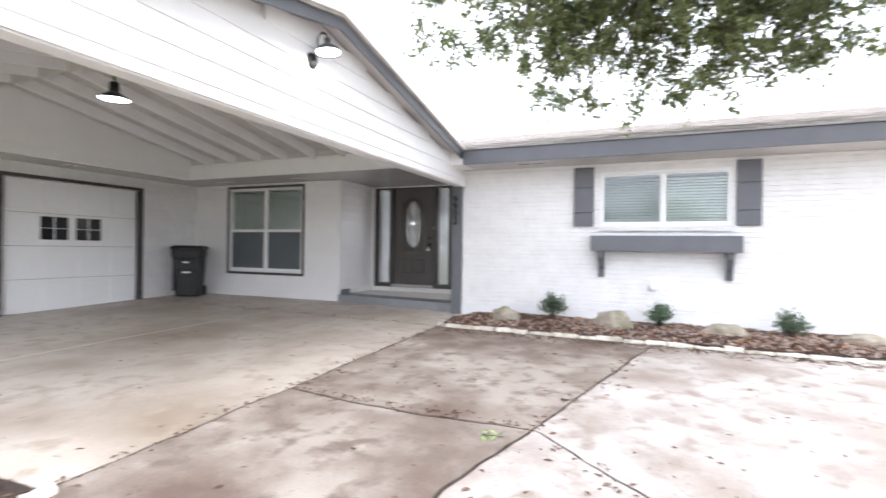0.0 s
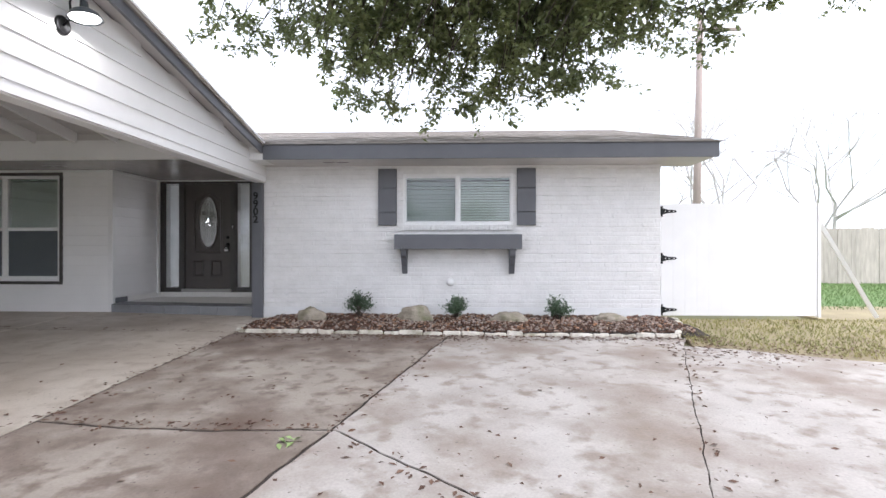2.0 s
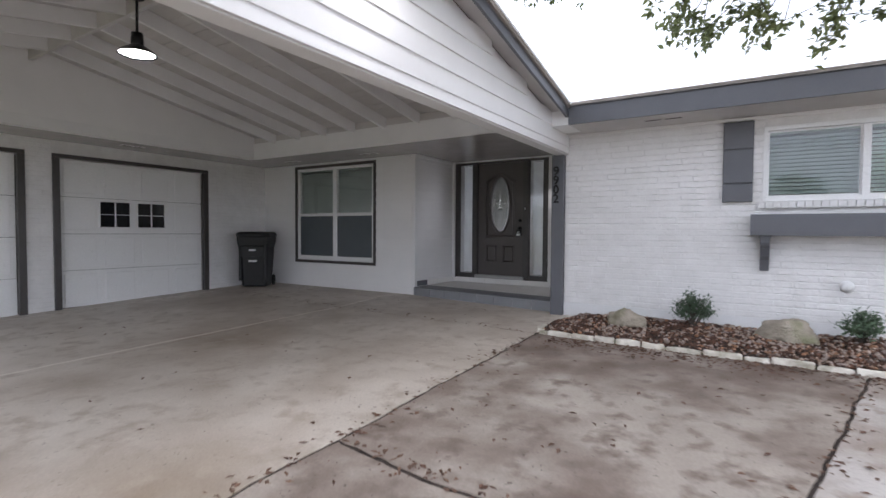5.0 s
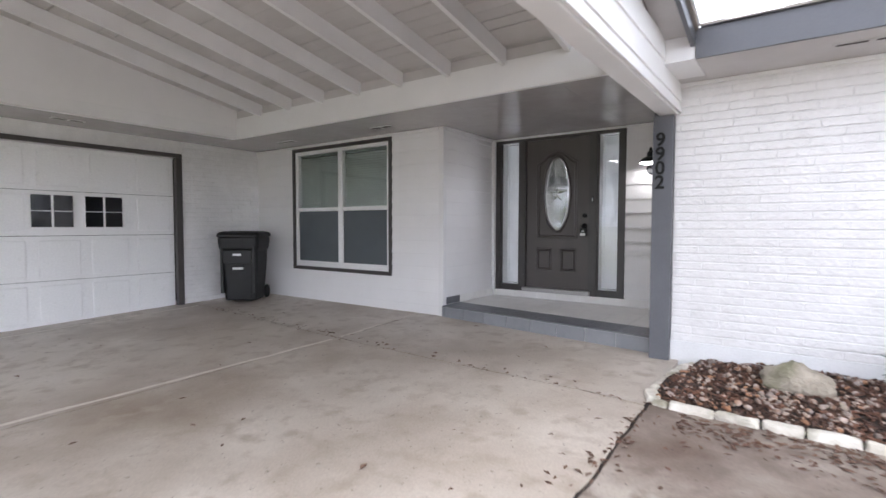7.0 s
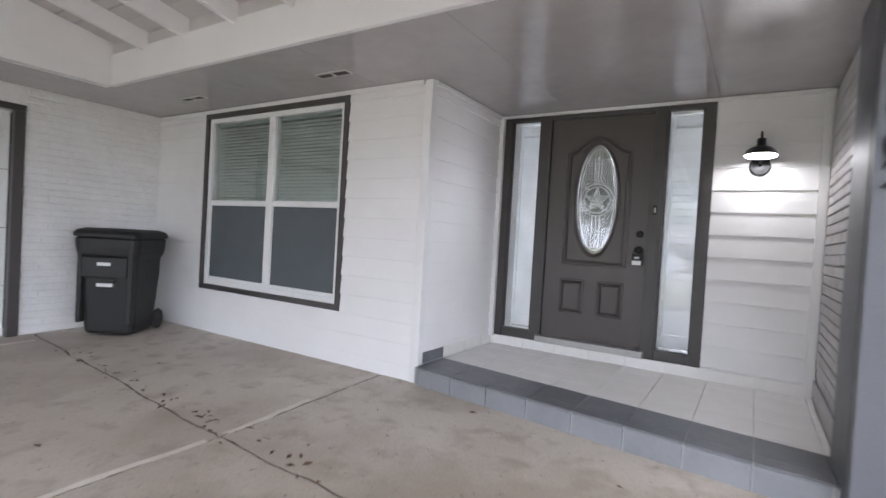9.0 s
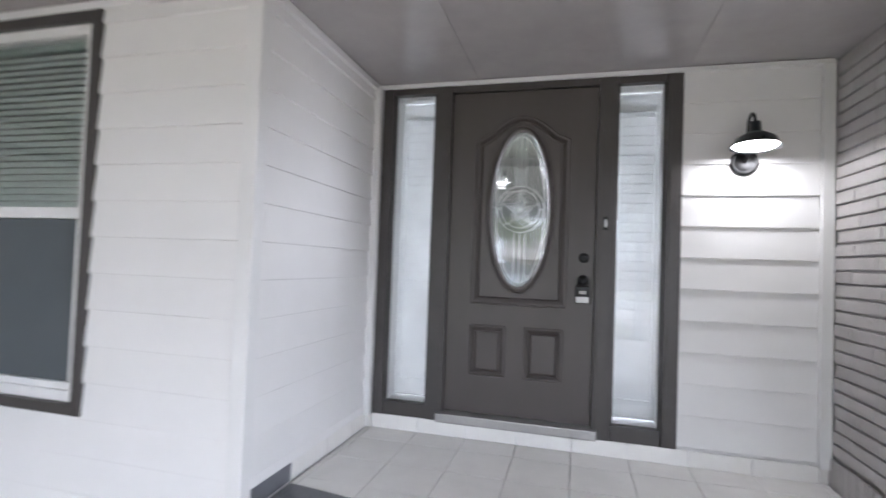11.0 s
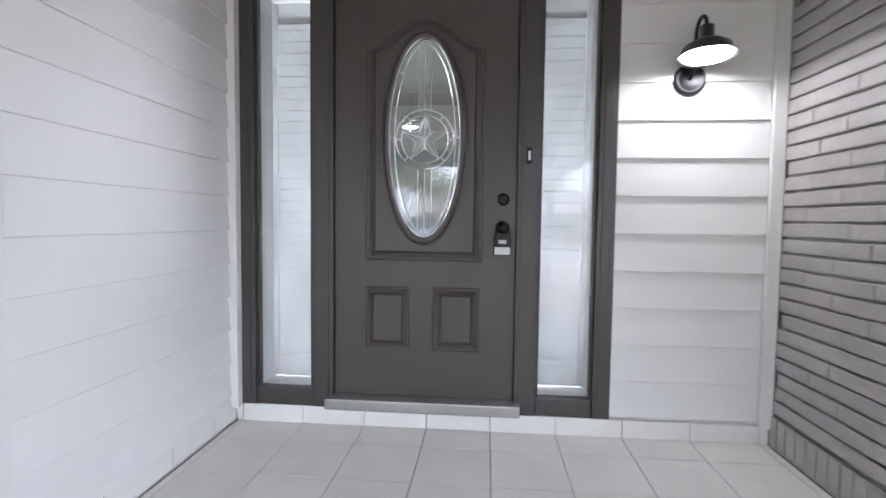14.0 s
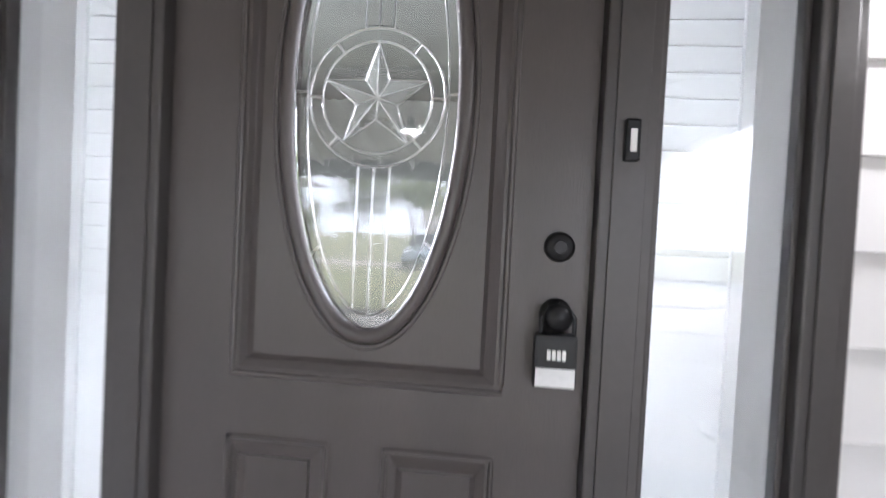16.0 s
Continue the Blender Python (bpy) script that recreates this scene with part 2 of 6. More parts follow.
# ---- builders ----
def wpos(ob):
    v = Vector((0, 0, 0))
    while ob:
        v += ob.location
        ob = ob.parent
    return v


def thing(name, loc, label, category, group="", kind=""):
    ob = new(name)
    ob.location = loc
    return tagged(ob, label, category, group, kind)


def mesh_of(name, bm, material, smooth=False):
    bmesh.ops.recalc_face_normals(bm, faces=bm.faces)
    me = bpy.data.meshes.new(name)
    bm.to_mesh(me)
    bm.free()
    me.materials.append(material)
    if smooth:
        me.polygons.foreach_set("use_smooth", [True] * len(me.polygons))
    return me


def part(name, bm, material, parent, label="", smooth=False):
    off = wpos(parent)
    bmesh.ops.translate(bm, vec=-off, verts=bm.verts)
    ob = new(name, mesh_of(name, bm, material, smooth))
    ob.parent = parent
    return tagged(ob, label)


def solid(name, bm, material, label, category, kind="structure", smooth=False):
    return tagged(new(name, mesh_of(name, bm, material, smooth)), label, category, "", kind)


def raw(name, verts, faces, material, smooth=False):
    me = bpy.data.meshes.new(name)
    me.from_pydata([tuple(v) for v in verts], [], faces)
    me.materials.append(material)
    me.update()
    if smooth:
        me.polygons.foreach_set("use_smooth", [True] * len(me.polygons))
    return me


def piece(name, me, parent, loc, rz=0.0, kind=""):
    ob = new(name, me)
    ob.parent = parent
    ob.location = Vector(loc) - wpos(parent)
    ob.rotation_euler = (0, 0, rz)
    return tagged(ob, kind=kind)


def box(bm, x0, x1, y0, y1, z0, z1, bevel=0.0):
    vs = [bm.verts.new((x, y, z)) for x in (x0, x1) for y in (y0, y1) for z in (z0, z1)]
    fs = [bm.faces.new([vs[i] for i in q]) for q in ((0, 1, 3, 2), (4, 6, 7, 5), (0, 4, 5, 1), (2, 3, 7, 6), (0, 2, 6, 4), (1, 5, 7, 3))]
    if bevel:
        es = list({e for f in fs for e in f.edges})
        bmesh.ops.bevel(bm, geom=es, offset=bevel, segments=2, affect="EDGES", profile=0.6)
    return bm


def B(*a, **k):
    return box(bmesh.new(), *a, **k)


def prism(bm, pts, vec):
    """A polygon carried along vec."""
    a = [bm.verts.new(p) for p in pts]
    b = [bm.verts.new(Vector(p) + Vector(vec)) for p in pts]
    bm.faces.new(a)
    bm.faces.new(b[::-1])
    n = len(pts)
    for i in range(n):
        bm.faces.new((a[i], b[i], b[(i + 1) % n], a[(i + 1) % n]))
    return bm


def tube_data(path, radii, n=8, closed=False):
    """Vertices and faces of a tube along a path."""
    vs, fs, m = [], [], len(path)
    P = [Vector(p) for p in path]
    for i, p in enumerate(P):
        d = (P[(i + 1) % m] - P[i - 1]) if closed else (P[min(i + 1, m - 1)] - P[max(i - 1, 0)])
        d = d.normalized() if d.length > 1e-9 else Vector((0, 0, 1))
        u = d.cross(Vector((0.13, 0.21, 0.97)))
        if u.length < 0.05:
            u = d.cross(Vector((1, 0, 0)))
        u.normalize()
        w = d.cross(u)
        r = radii[i] if isinstance(radii, (list, tuple)) else radii
        for k in range(n):
            a = 2 * math.pi * k / n
            vs.append(p + u * (r * math.cos(a)) + w * (r * math.sin(a)))
    for i in range(m if closed else m - 1):
        for k in range(n):
            j = (i + 1) % m
            fs.append((i * n + k, i * n + (k + 1) % n, j * n + (k + 1) % n, j * n + k))
    if not closed:
        fs.append(tuple(range(n))[::-1])
        fs.append(tuple((m - 1) * n + k for k in range(n)))
    return vs, fs


def add_data(bm, vs, fs):
    v = [bm.verts.new(p) for p in vs]
    for f in fs:
        bm.faces.new([v[i] for i in f])
    return bm


def tube(bm, path, radii, n=10, closed=False):
    return add_data(bm, *tube_data(path, radii, n, closed))


def lathe(bm, prof, centre, n=28, axis=None):
    """A profile of (radius, height) turned about an axis through centre."""
    q = (axis or Vector((0, 0, 1))).to_track_quat("Z", "Y").to_matrix()
    rows = []
    for r, h in prof:
        rows.append([bm.verts.new(Vector(centre) + q @ Vector((r * math.cos(2 * math.pi * k / n), r * math.sin(2 * math.pi * k / n), h))) for k in range(n)])
    for a, b in zip(rows, rows[1:]):
        for k in range(n):
            bm.faces.new((a[k], a[(k + 1) % n], b[(k + 1) % n], b[k]))
    return bm


def disc(bm, centre, r, n=28, axis=None, rz=None):
    q = (axis or Vector((0, 0, 1))).to_track_quat("Z", "Y").to_matrix()
    bm.faces.new([bm.verts.new(Vector(centre) + q @ Vector((r * math.cos(2 * math.pi * k / n), (rz or r) * math.sin(2 * math.pi * k / n), 0))) for k in range(n)])
    return bm


def frame_bars(x0, x1, z0, z1, w, y0, y1, bevel=0.003):
    """Four bars round a rectangle in a wall along x: left, right, bottom, top."""
    return [("side_bar", B(x0, x0 + w, y0, y1, z0, z1, bevel=bevel)), ("side_bar", B(x1 - w, x1, y0, y1, z0, z1, bevel=bevel)),
            ("bottom_bar", B(x0 + w, x1 - w, y0 + 0.002, y1, z0, z0 + w, bevel=bevel)), ("top_bar", B(x0 + w, x1 - w, y0 + 0.002, y1, z1 - w, z1, bevel=bevel))]


def ground_z(y):
    return 0.035 * y - 0.001


# ---- plan ----
FRONT_Y, PORT_Y, DOOR_Y = 7.62, 8.08, 9.37
GAR_X, ALC_L, ALC_R, GABLE_X = -9.70, -5.79, -3.138, -2.965
SOFFIT_Z, EAVE_Z, TILE_Z = 2.69, 2.645, 0.42
EAVE_Y, HEAD_Y, RIDGE_Y = 6.95, 7.10, 3.75
RAKE_X = -2.75
WALL_R = 3.19


def deck_z(y):
    """Underside of the carport roof's boards."""
    return 3.70 - 0.185 * abs(y - RIDGE_Y)


def rake_z(y):
    """Top of the gable's overhanging edge."""
    return 3.55 - 0.2075 * abs(y - RIDGE_Y)


def wall_box(name, boxes, material, label):
    bm = bmesh.new()
    for b in boxes:
        box(bm, *b)
    return solid(name, bm, material, label, "wall")


# ---- ground ----
def build_ground():
    bm = bmesh.new()
    prof = [(-3000, -0.55), (-60, -0.55), (-14.2, -0.55), (-13, -0.53), (-12, -0.50), (0, -0.06), (7.5, 0.20), (9.5, 0.24), (60, 0.24), (3000, 0.24)]
    lawn = {-13: 0.2, -12: 0.2, 0: -0.02}
    rows = [[bm.verts.new((x, y, lawn.get(y, z) if x < -3.2 else z)) for x in (-3000, -14, -3.6, -3.0, 12, 3000)] for y, z in prof]
    for a, b in zip(rows, rows[1:]):
        for k in range(5):
            bm.faces.new((a[k], a[k + 1], b[k + 1], b[k]))
    solid("ground", bm, EARTH, "rough lawn earth sloping up to the house", "ground")


def wobble(p):
    n = noise.noise_vector(Vector((p[0] * 2.3, p[1] * 2.3, 0.5))) * 0.02 + noise.noise_vector(Vector((p[0] * 9, p[1] * 9, 3.5))) * 0.014 + noise.noise_vector(Vector((p[0] * 24, p[1] * 24, 7.5))) * 0.008
    return (p[0] + n.x, p[1] + n.y)


def slab(pts, material, gap=0.006, parent=None):
    """A cast concrete slab with worn, slightly uneven edges; pts run counterclockwise."""
    out = []
    n = len(pts)
    cx, cy = sum(p[0] for p in pts) / n, sum(p[1] for p in pts) / n
    for i in range(n):
        a, b = Vector(pts[i]), Vector(pts[(i + 1) % n])
        d = b - a
        k = max(1, min(150, int(d.length / 0.055)))
        nrm = Vector((-d.y, d.x)).normalized()
        for j in range(k):
            p = a + d * (j / k)
            q = wobble(p)
            out.append((q[0] + nrm.x * gap, q[1] + nrm.y * gap))
    bm = bmesh.new()
    top = [bm.verts.new((x, y, ground_z(y))) for x, y in out]
    rim = [bm.verts.new((x + (x - cx) * 0.0, y, ground_z(y) - 0.09)) for x, y in out]
    f = bm.faces.new(top)
    m = len(top)
    for i in range(m):
        bm.faces.new((top[i], rim[i], rim[(i + 1) % m], top[(i + 1) % m]))
    bmesh.ops.bevel(bm, geom=list(f.edges), offset=0.006, segments=1, affect="EDGES")
    bmesh.ops.triangulate(bm, faces=[g for g in bm.faces if len(g.verts) > 4])
    return part("slab", bm, material, parent)


def build_driveway():
    d = thing("driveway", (0, 3, 0), "stained and cracked concrete driveway in front of the house", "driveway", kind="structure")
    p = thing("carport_floor", (-6, 4, 0), "smooth stained concrete carport floor in large slabs", "floor", kind="structure")
    bm = bmesh.new()
    rows = []
    for k in range(66):
        y = -8 + 0.25 * k
        xe = 9 if y <= 4.4 else max(2.75, 9 - 6.4 * (y - 4.4)) if y < 6.3 else -2.95
        rows.append([bm.verts.new((x, y, ground_z(y) - 0.007)) for x in (-10.4 if y > 1.3 else -2.95, xe)])
    for a, b in zip(rows, rows[1:]):
        bm.faces.new((a[0], a[1], b[1], b[0]))
    part("joint_soil", bm, SOIL, d, "dark dirt packed in the joints")
    slab([(-2.92, 3.29), (-2.80, 3.27), (-2.15, 3.19), (-1.53, 3.16), (-0.76, 3.22), (-0.14, 5.83), (-0.02, 6.35), (-2.92, 6.45)], CONCRETE, 0.018, d)
    slab([(-2.92, -8), (-1.9, -8), (-0.99, 2.3), (-0.76, 3.22), (-1.53, 3.16), (-2.15, 3.19), (-2.80, 3.27), (-2.92, 3.29)], CONCRETE, 0.018, d)
    slab([(-0.99, 2.3), (-1.9, -8), (2.0, -8), (1.5, 0.5), (1.02, 1.33), (0.9, 1.5), (0.21, 2.37), (-0.31, 2.82), (-0.76, 3.22)], CONCRETE_PALE, 0.013, d)
    slab([(-0.76, 3.22), (-0.31, 2.82), (0.21, 2.37), (0.9, 1.5), (1.02, 1.33), (1.40, 2.43), (2.46, 5.12), (2.95, 6.25), (-0.02, 6.35), (-0.14, 5.83)], CONCRETE_PALE, 0.008, d)
    slab([(1.02, 1.33), (1.5, 0.5), (2.0, -8), (9, -8), (9, 4.4), (4.4, 5.1), (3.0, 5.75), (2.75, 5.8), (2.46, 5.12), (1.40, 2.43)], CONCRETE_PALE, 0.001, d)
    slab([(-6.243, 1.34), (-2.92, 1.40), (-2.92, 6.42), (-6.10, 6.57)], CONCRETE_PORT, 0.007, p)
    slab([(-9.382, 1.32), (-6.243, 1.34), (-6.10, 6.57), (-9.36, 6.86)], CONCRETE_PORT, 0.007, p)
    slab([(-6.10, 6.57), (-2.92, 6.42), (-2.92, 8.1), (-6.14, 8.12)], CONCRETE_PORT, 0.011, p)
    slab([(-9.36, 6.86), (-6.10, 6.57), (-6.14, 8.12), (-9.72, 8.12), (-9.72, 6.9)], CONCRETE_PORT, 0.011, p)
    slab([(-10.2, 1.3), (-9.382, 1.32), (-9.36, 6.86), (-9.72, 6.9), (-10.2, 6.9)], CONCRETE_PORT, 0.006, p)
    bm = bmesh.new()
    for a, b in (((-6.405, 1.42), (-6.105, 6.5)), ((-6.11, 6.6), (-6.14, 7.3)), ((-9.40, 3.0), (-9.365, 6.8))):
        a, b = Vector(a), Vector(b)
        n = 40
        for i in range(n):
            u, v = wobble(a + (b - a) * (i / n)), wobble(a + (b - a) * ((i + 1) / n))
            w = 0.024 + 0.008 * noise.noise(Vector((u[1] * 5, 1, 2)))
            bm.faces.new([bm.verts.new((x, y, ground_z(y) + 0.003)) for x, y in ((u[0] - w, u[1]), (u[0] + w, u[1]), (v[0] + w, v[1]), (v[0] - w, v[1]))])
    part("joint_filler", bm, JOINT_PALE, p, "pale sealant in the joint")


# ---- brick and siding ----
BRICKS = {}


def brick_mesh(length, paint=None):
    paint = paint or BRICK
    k = (round(length, 2), paint.name)
    if k not in BRICKS:
        bm = B(0, k[0], 0, 0.05, 0, 0.0588, bevel=0.0)
        fr = [v for v in bm.verts if v.co.y < 0.001]
        es = [e for e in bm.edges if all(v in fr for v in e.verts)]
        bmesh.ops.bevel(bm, geom=es, offset=0.004, segments=1, affect="EDGES")
        BRICKS[k] = mesh_of("brick", bm, paint)
    return BRICKS[k]


COURSE, BLEN = 0.0692, 0.392


def lay_bricks(parent, origin, rz, length, z0, z1, holes=(), single=lambda u, v: True, paint=None):
    """Courses of long bricks with raked bed joints. u runs along the wall from origin, bricks face its outer side."""
    R = Matrix.Rotation(rz, 3, "Z")
    rng = random.Random(int(abs(origin[0]) * 100))
    vs, fs = [], []
    z, row = z0, 0
    while z + 0.054 <= z1 + 0.02:
        start = -BLEN * ((row * 0.5 + rng.uniform(-0.12, 0.12)) % 1.0)
        u = start
        while u < length:
            a, b = max(u, 0), min(u + BLEN - 0.003, length)
            spans = [(a, b)]
            for h0, h1, hz0, hz1 in holes:
                if hz0 - 0.03 < z + 0.03 < hz1 + 0.03:
                    spans = [s for p, q in spans for s in ((p, min(q, h0)), (max(p, h1), q)) if s[1] > s[0]]
            for p, q in spans:
                if q - p < 0.03:
                    continue
                me = brick_mesh(q - p, paint)
                at = Vector(origin) + R @ Vector((p, rng.uniform(-0.003, 0.002), z))
                at.z += rng.uniform(-0.0015, 0.0015)
                if single(p, z):
                    piece("brick", me, parent, at, rz)
                else:
                    base = len(vs)
                    vs += [at + R @ v.co for v in me.vertices]
                    fs += [tuple(base + i for i in pl.vertices) for pl in me.polygons]
            u += BLEN
        z += COURSE
        row += 1
    if vs:
        off = wpos(parent)
        ob = new("brickwork", raw("brickwork", [v - off for v in vs], fs, BRICK))
        ob.parent = parent
        tagged(ob, kind="stuff")


BOARDS = {}


def board_mesh(length, material, exp):
    k = (round(length, 3), material.name, round(exp, 3))
    if k not in BOARDS:
        h = exp + 0.012
        prof = [(0, -0.0165, 0), (0, -0.0178, 0.003), (0, -0.003, h), (0, 0.004, h), (0, 0.004, 0)]
        BOARDS[k] = mesh_of("board", prism(bmesh.new(), prof, (k[0], 0, 0)), material)
    return BOARDS[k]


def lay_boards(parent, origin, rz, length, z0, z1, holes=(), exp=0.1745, end=None):
    """Lapped boards from z0 up; end(z) gives the span of a gable."""
    R = Matrix.Rotation(rz, 3, "Z")
    z = z0
    while z < z1 - 0.02:
        e = min(exp, z1 - z)
        a, b = end(z + e) if end else (0, length)
        spans = [(a, b)]
        for h0, h1, hz0, hz1 in holes:
            if hz0 < z + e * 0.9 and z + e * 0.1 < hz1:
                spans = [s for p, q in spans for s in ((p, min(q, h0)), (max(p, h1), q)) if s[1] > s[0] + 0.01]
        for p, q in spans:
            if q - p > 0.02:
                piece("siding_board", board_mesh(q - p, SIDING, e - 0.012 if z + e >= z1 - 0.001 else e), parent, Vector(origin) + R @ Vector((p, 0, z)), rz)
        z += exp


# ---- walls ----
WX0, WX1, WZ0, WZ1 = -0.79, 0.93, 1.715, 2.52
CX0, CX1, CZ0, CZ1 = -8.745, -6.64, 0.745, 2.645
DX0, DX1, DZ0, DZ1 = -5.757, -3.887, 0.502, 2.672
G1, G2 = (4.30, 6.76), (1.50, 3.96)
GTOP = 2.44


def build_walls():
    f = FRONT_Y + 0.009
    wf = wall_box("wall_front", [(-3.0, WX0, f, 7.86, 0.1, EAVE_Z), (WX1, WALL_R, f, 7.86, 0.1, EAVE_Z), (WX0, WX1, f, 7.86, 0.1, WZ0), (WX0, WX1, f, 7.86, WZ1, EAVE_Z)], MORTAR, "white painted long brick front wall with raked joints")
    part("foundation", B(-3.02, WALL_R, FRONT_Y - 0.004, f, 0.15, 0.435), STUCCO, wf, "smooth white painted foundation strip")
    part("frieze_board", B(-3.0, WALL_R, FRONT_Y - 0.022, f, EAVE_Z - 0.035, EAVE_Z - 0.002, bevel=0.004), WHITE, wf)
    wr = wall_box("wall_alcove_brick", [(ALC_R + 0.024, -3.02, 7.87, 9.6, 0.1, SOFFIT_Z)], BRICK_SHADED, "painted brick side wall of the entry, shade darkened into its colour")
    wall_box("wall_side_east", [(WALL_R - 0.25, WALL_R, 7.865, 14.0, 0.1, EAVE_Z)], STUCCO, "white side wall of the house")
    wp = wall_box("wall_carport", [(GAR_X - 0.2, CX0, PORT_Y, 8.3, 0.1, SOFFIT_Z), (CX1, ALC_L, PORT_Y, 8.3, 0.1, SOFFIT_Z), (CX0, CX1, PORT_Y, 8.3, 0.1, CZ0), (CX0, CX1, PORT_Y, 8.3, CZ1, SOFFIT_Z)], SIDING, "white lapped siding wall beside the entry")
    wl = wall_box("wall_alcove_side", [(ALC_L - 0.22, ALC_L, 8.305, 9.6, 0.1, SOFFIT_Z)], SIDING, "white lapped siding side wall of the entry")
    wb = wall_box("wall_entry", [(ALC_L, DX0, DOOR_Y, 9.6, 0.1, SOFFIT_Z), (DX1, ALC_R + 0.012, DOOR_Y, 9.6, 0.1, SOFFIT_Z), (DX0, DX1, DOOR_Y, 9.6, DZ1, SOFFIT_Z), (DX0, DX1, DOOR_Y, 9.6, 0.1, DZ0)], SIDING, "white lapped siding wall round the front door")
    g = GAR_X - 0.005
    wg = wall_box("wall_garage", [(g - 0.2, g, G1[1], PORT_Y - 0.004, 0.0, SOFFIT_Z), (g - 0.2, g, G2[1], G1[0], 0.0, SOFFIT_Z), (g - 0.2, g, -2.0, G2[0], -0.1, SOFFIT_Z), (g - 0.2, g, G1[0], G1[1], GTOP, SOFFIT_Z), (g - 0.2, g, G2[0], G2[1], GTOP, SOFFIT_Z)], MORTAR, "white painted brick garage wall")
    # corner boards and trims
    part("corner_board", B(ALC_L - 0.055, ALC_L + 0.02, PORT_Y - 0.022, PORT_Y + 0.05, 0.28, SOFFIT_Z - 0.02, bevel=0.004), WHITE, wp)
    part("corner_board", B(ALC_L + 0.002, ALC_L + 0.05, 9.30, 9.352, 0.5, SOFFIT_Z - 0.02, bevel=0.004), WHITE, wl)
    part("corner_board", B(ALC_R - 0.062, ALC_R - 0.002, 9.335, 9.357, 0.5, SOFFIT_Z - 0.02, bevel=0.004), WHITE, wb)
    part("crown_trim", B(GAR_X, ALC_L - 0.06, PORT_Y - 0.03, PORT_Y, SOFFIT_Z - 0.045, SOFFIT_Z - 0.004, bevel=0.006), WHITE, wp)
    part("crown_trim", B(ALC_L, ALC_L + 0.03, 8.11, 9.33, SOFFIT_Z - 0.045, SOFFIT_Z - 0.004, bevel=0.006), WHITE, wl)
    part("crown_trim", B(ALC_L + 0.03, ALC_R - 0.01, DOOR_Y - 0.04, DOOR_Y - 0.014, SOFFIT_Z - 0.03, SOFFIT_Z - 0.004, bevel=0.005), WHITE, wb)
    lay_boards(wp, (GAR_X, PORT_Y, 0), 0, ALC_L - 0.056 - GAR_X, 0.228, SOFFIT_Z, [(CX0 - GAR_X, CX1 - GAR_X, CZ0, CZ1)], exp=0.168)
    lay_boards(wl, (ALC_L, 8.10, 0), math.pi / 2, 1.20, 0.515, 0.564, exp=0.05)
    lay_boards(wl, (ALC_L, 8.10, 0), math.pi / 2, 1.20, 0.565, SOFFIT_Z, exp=0.168)
    lay_boards(wb, (ALC_L + 0.05, DOOR_Y, 0), 0, ALC_R - 0.063 - ALC_L - 0.05, 0.525, SOFFIT_Z, [(DX0 - ALC_L - 0.05, DX1 - ALC_L - 0.05, DZ0, DZ1)], exp=0.1778)
    return wf, wr, wg


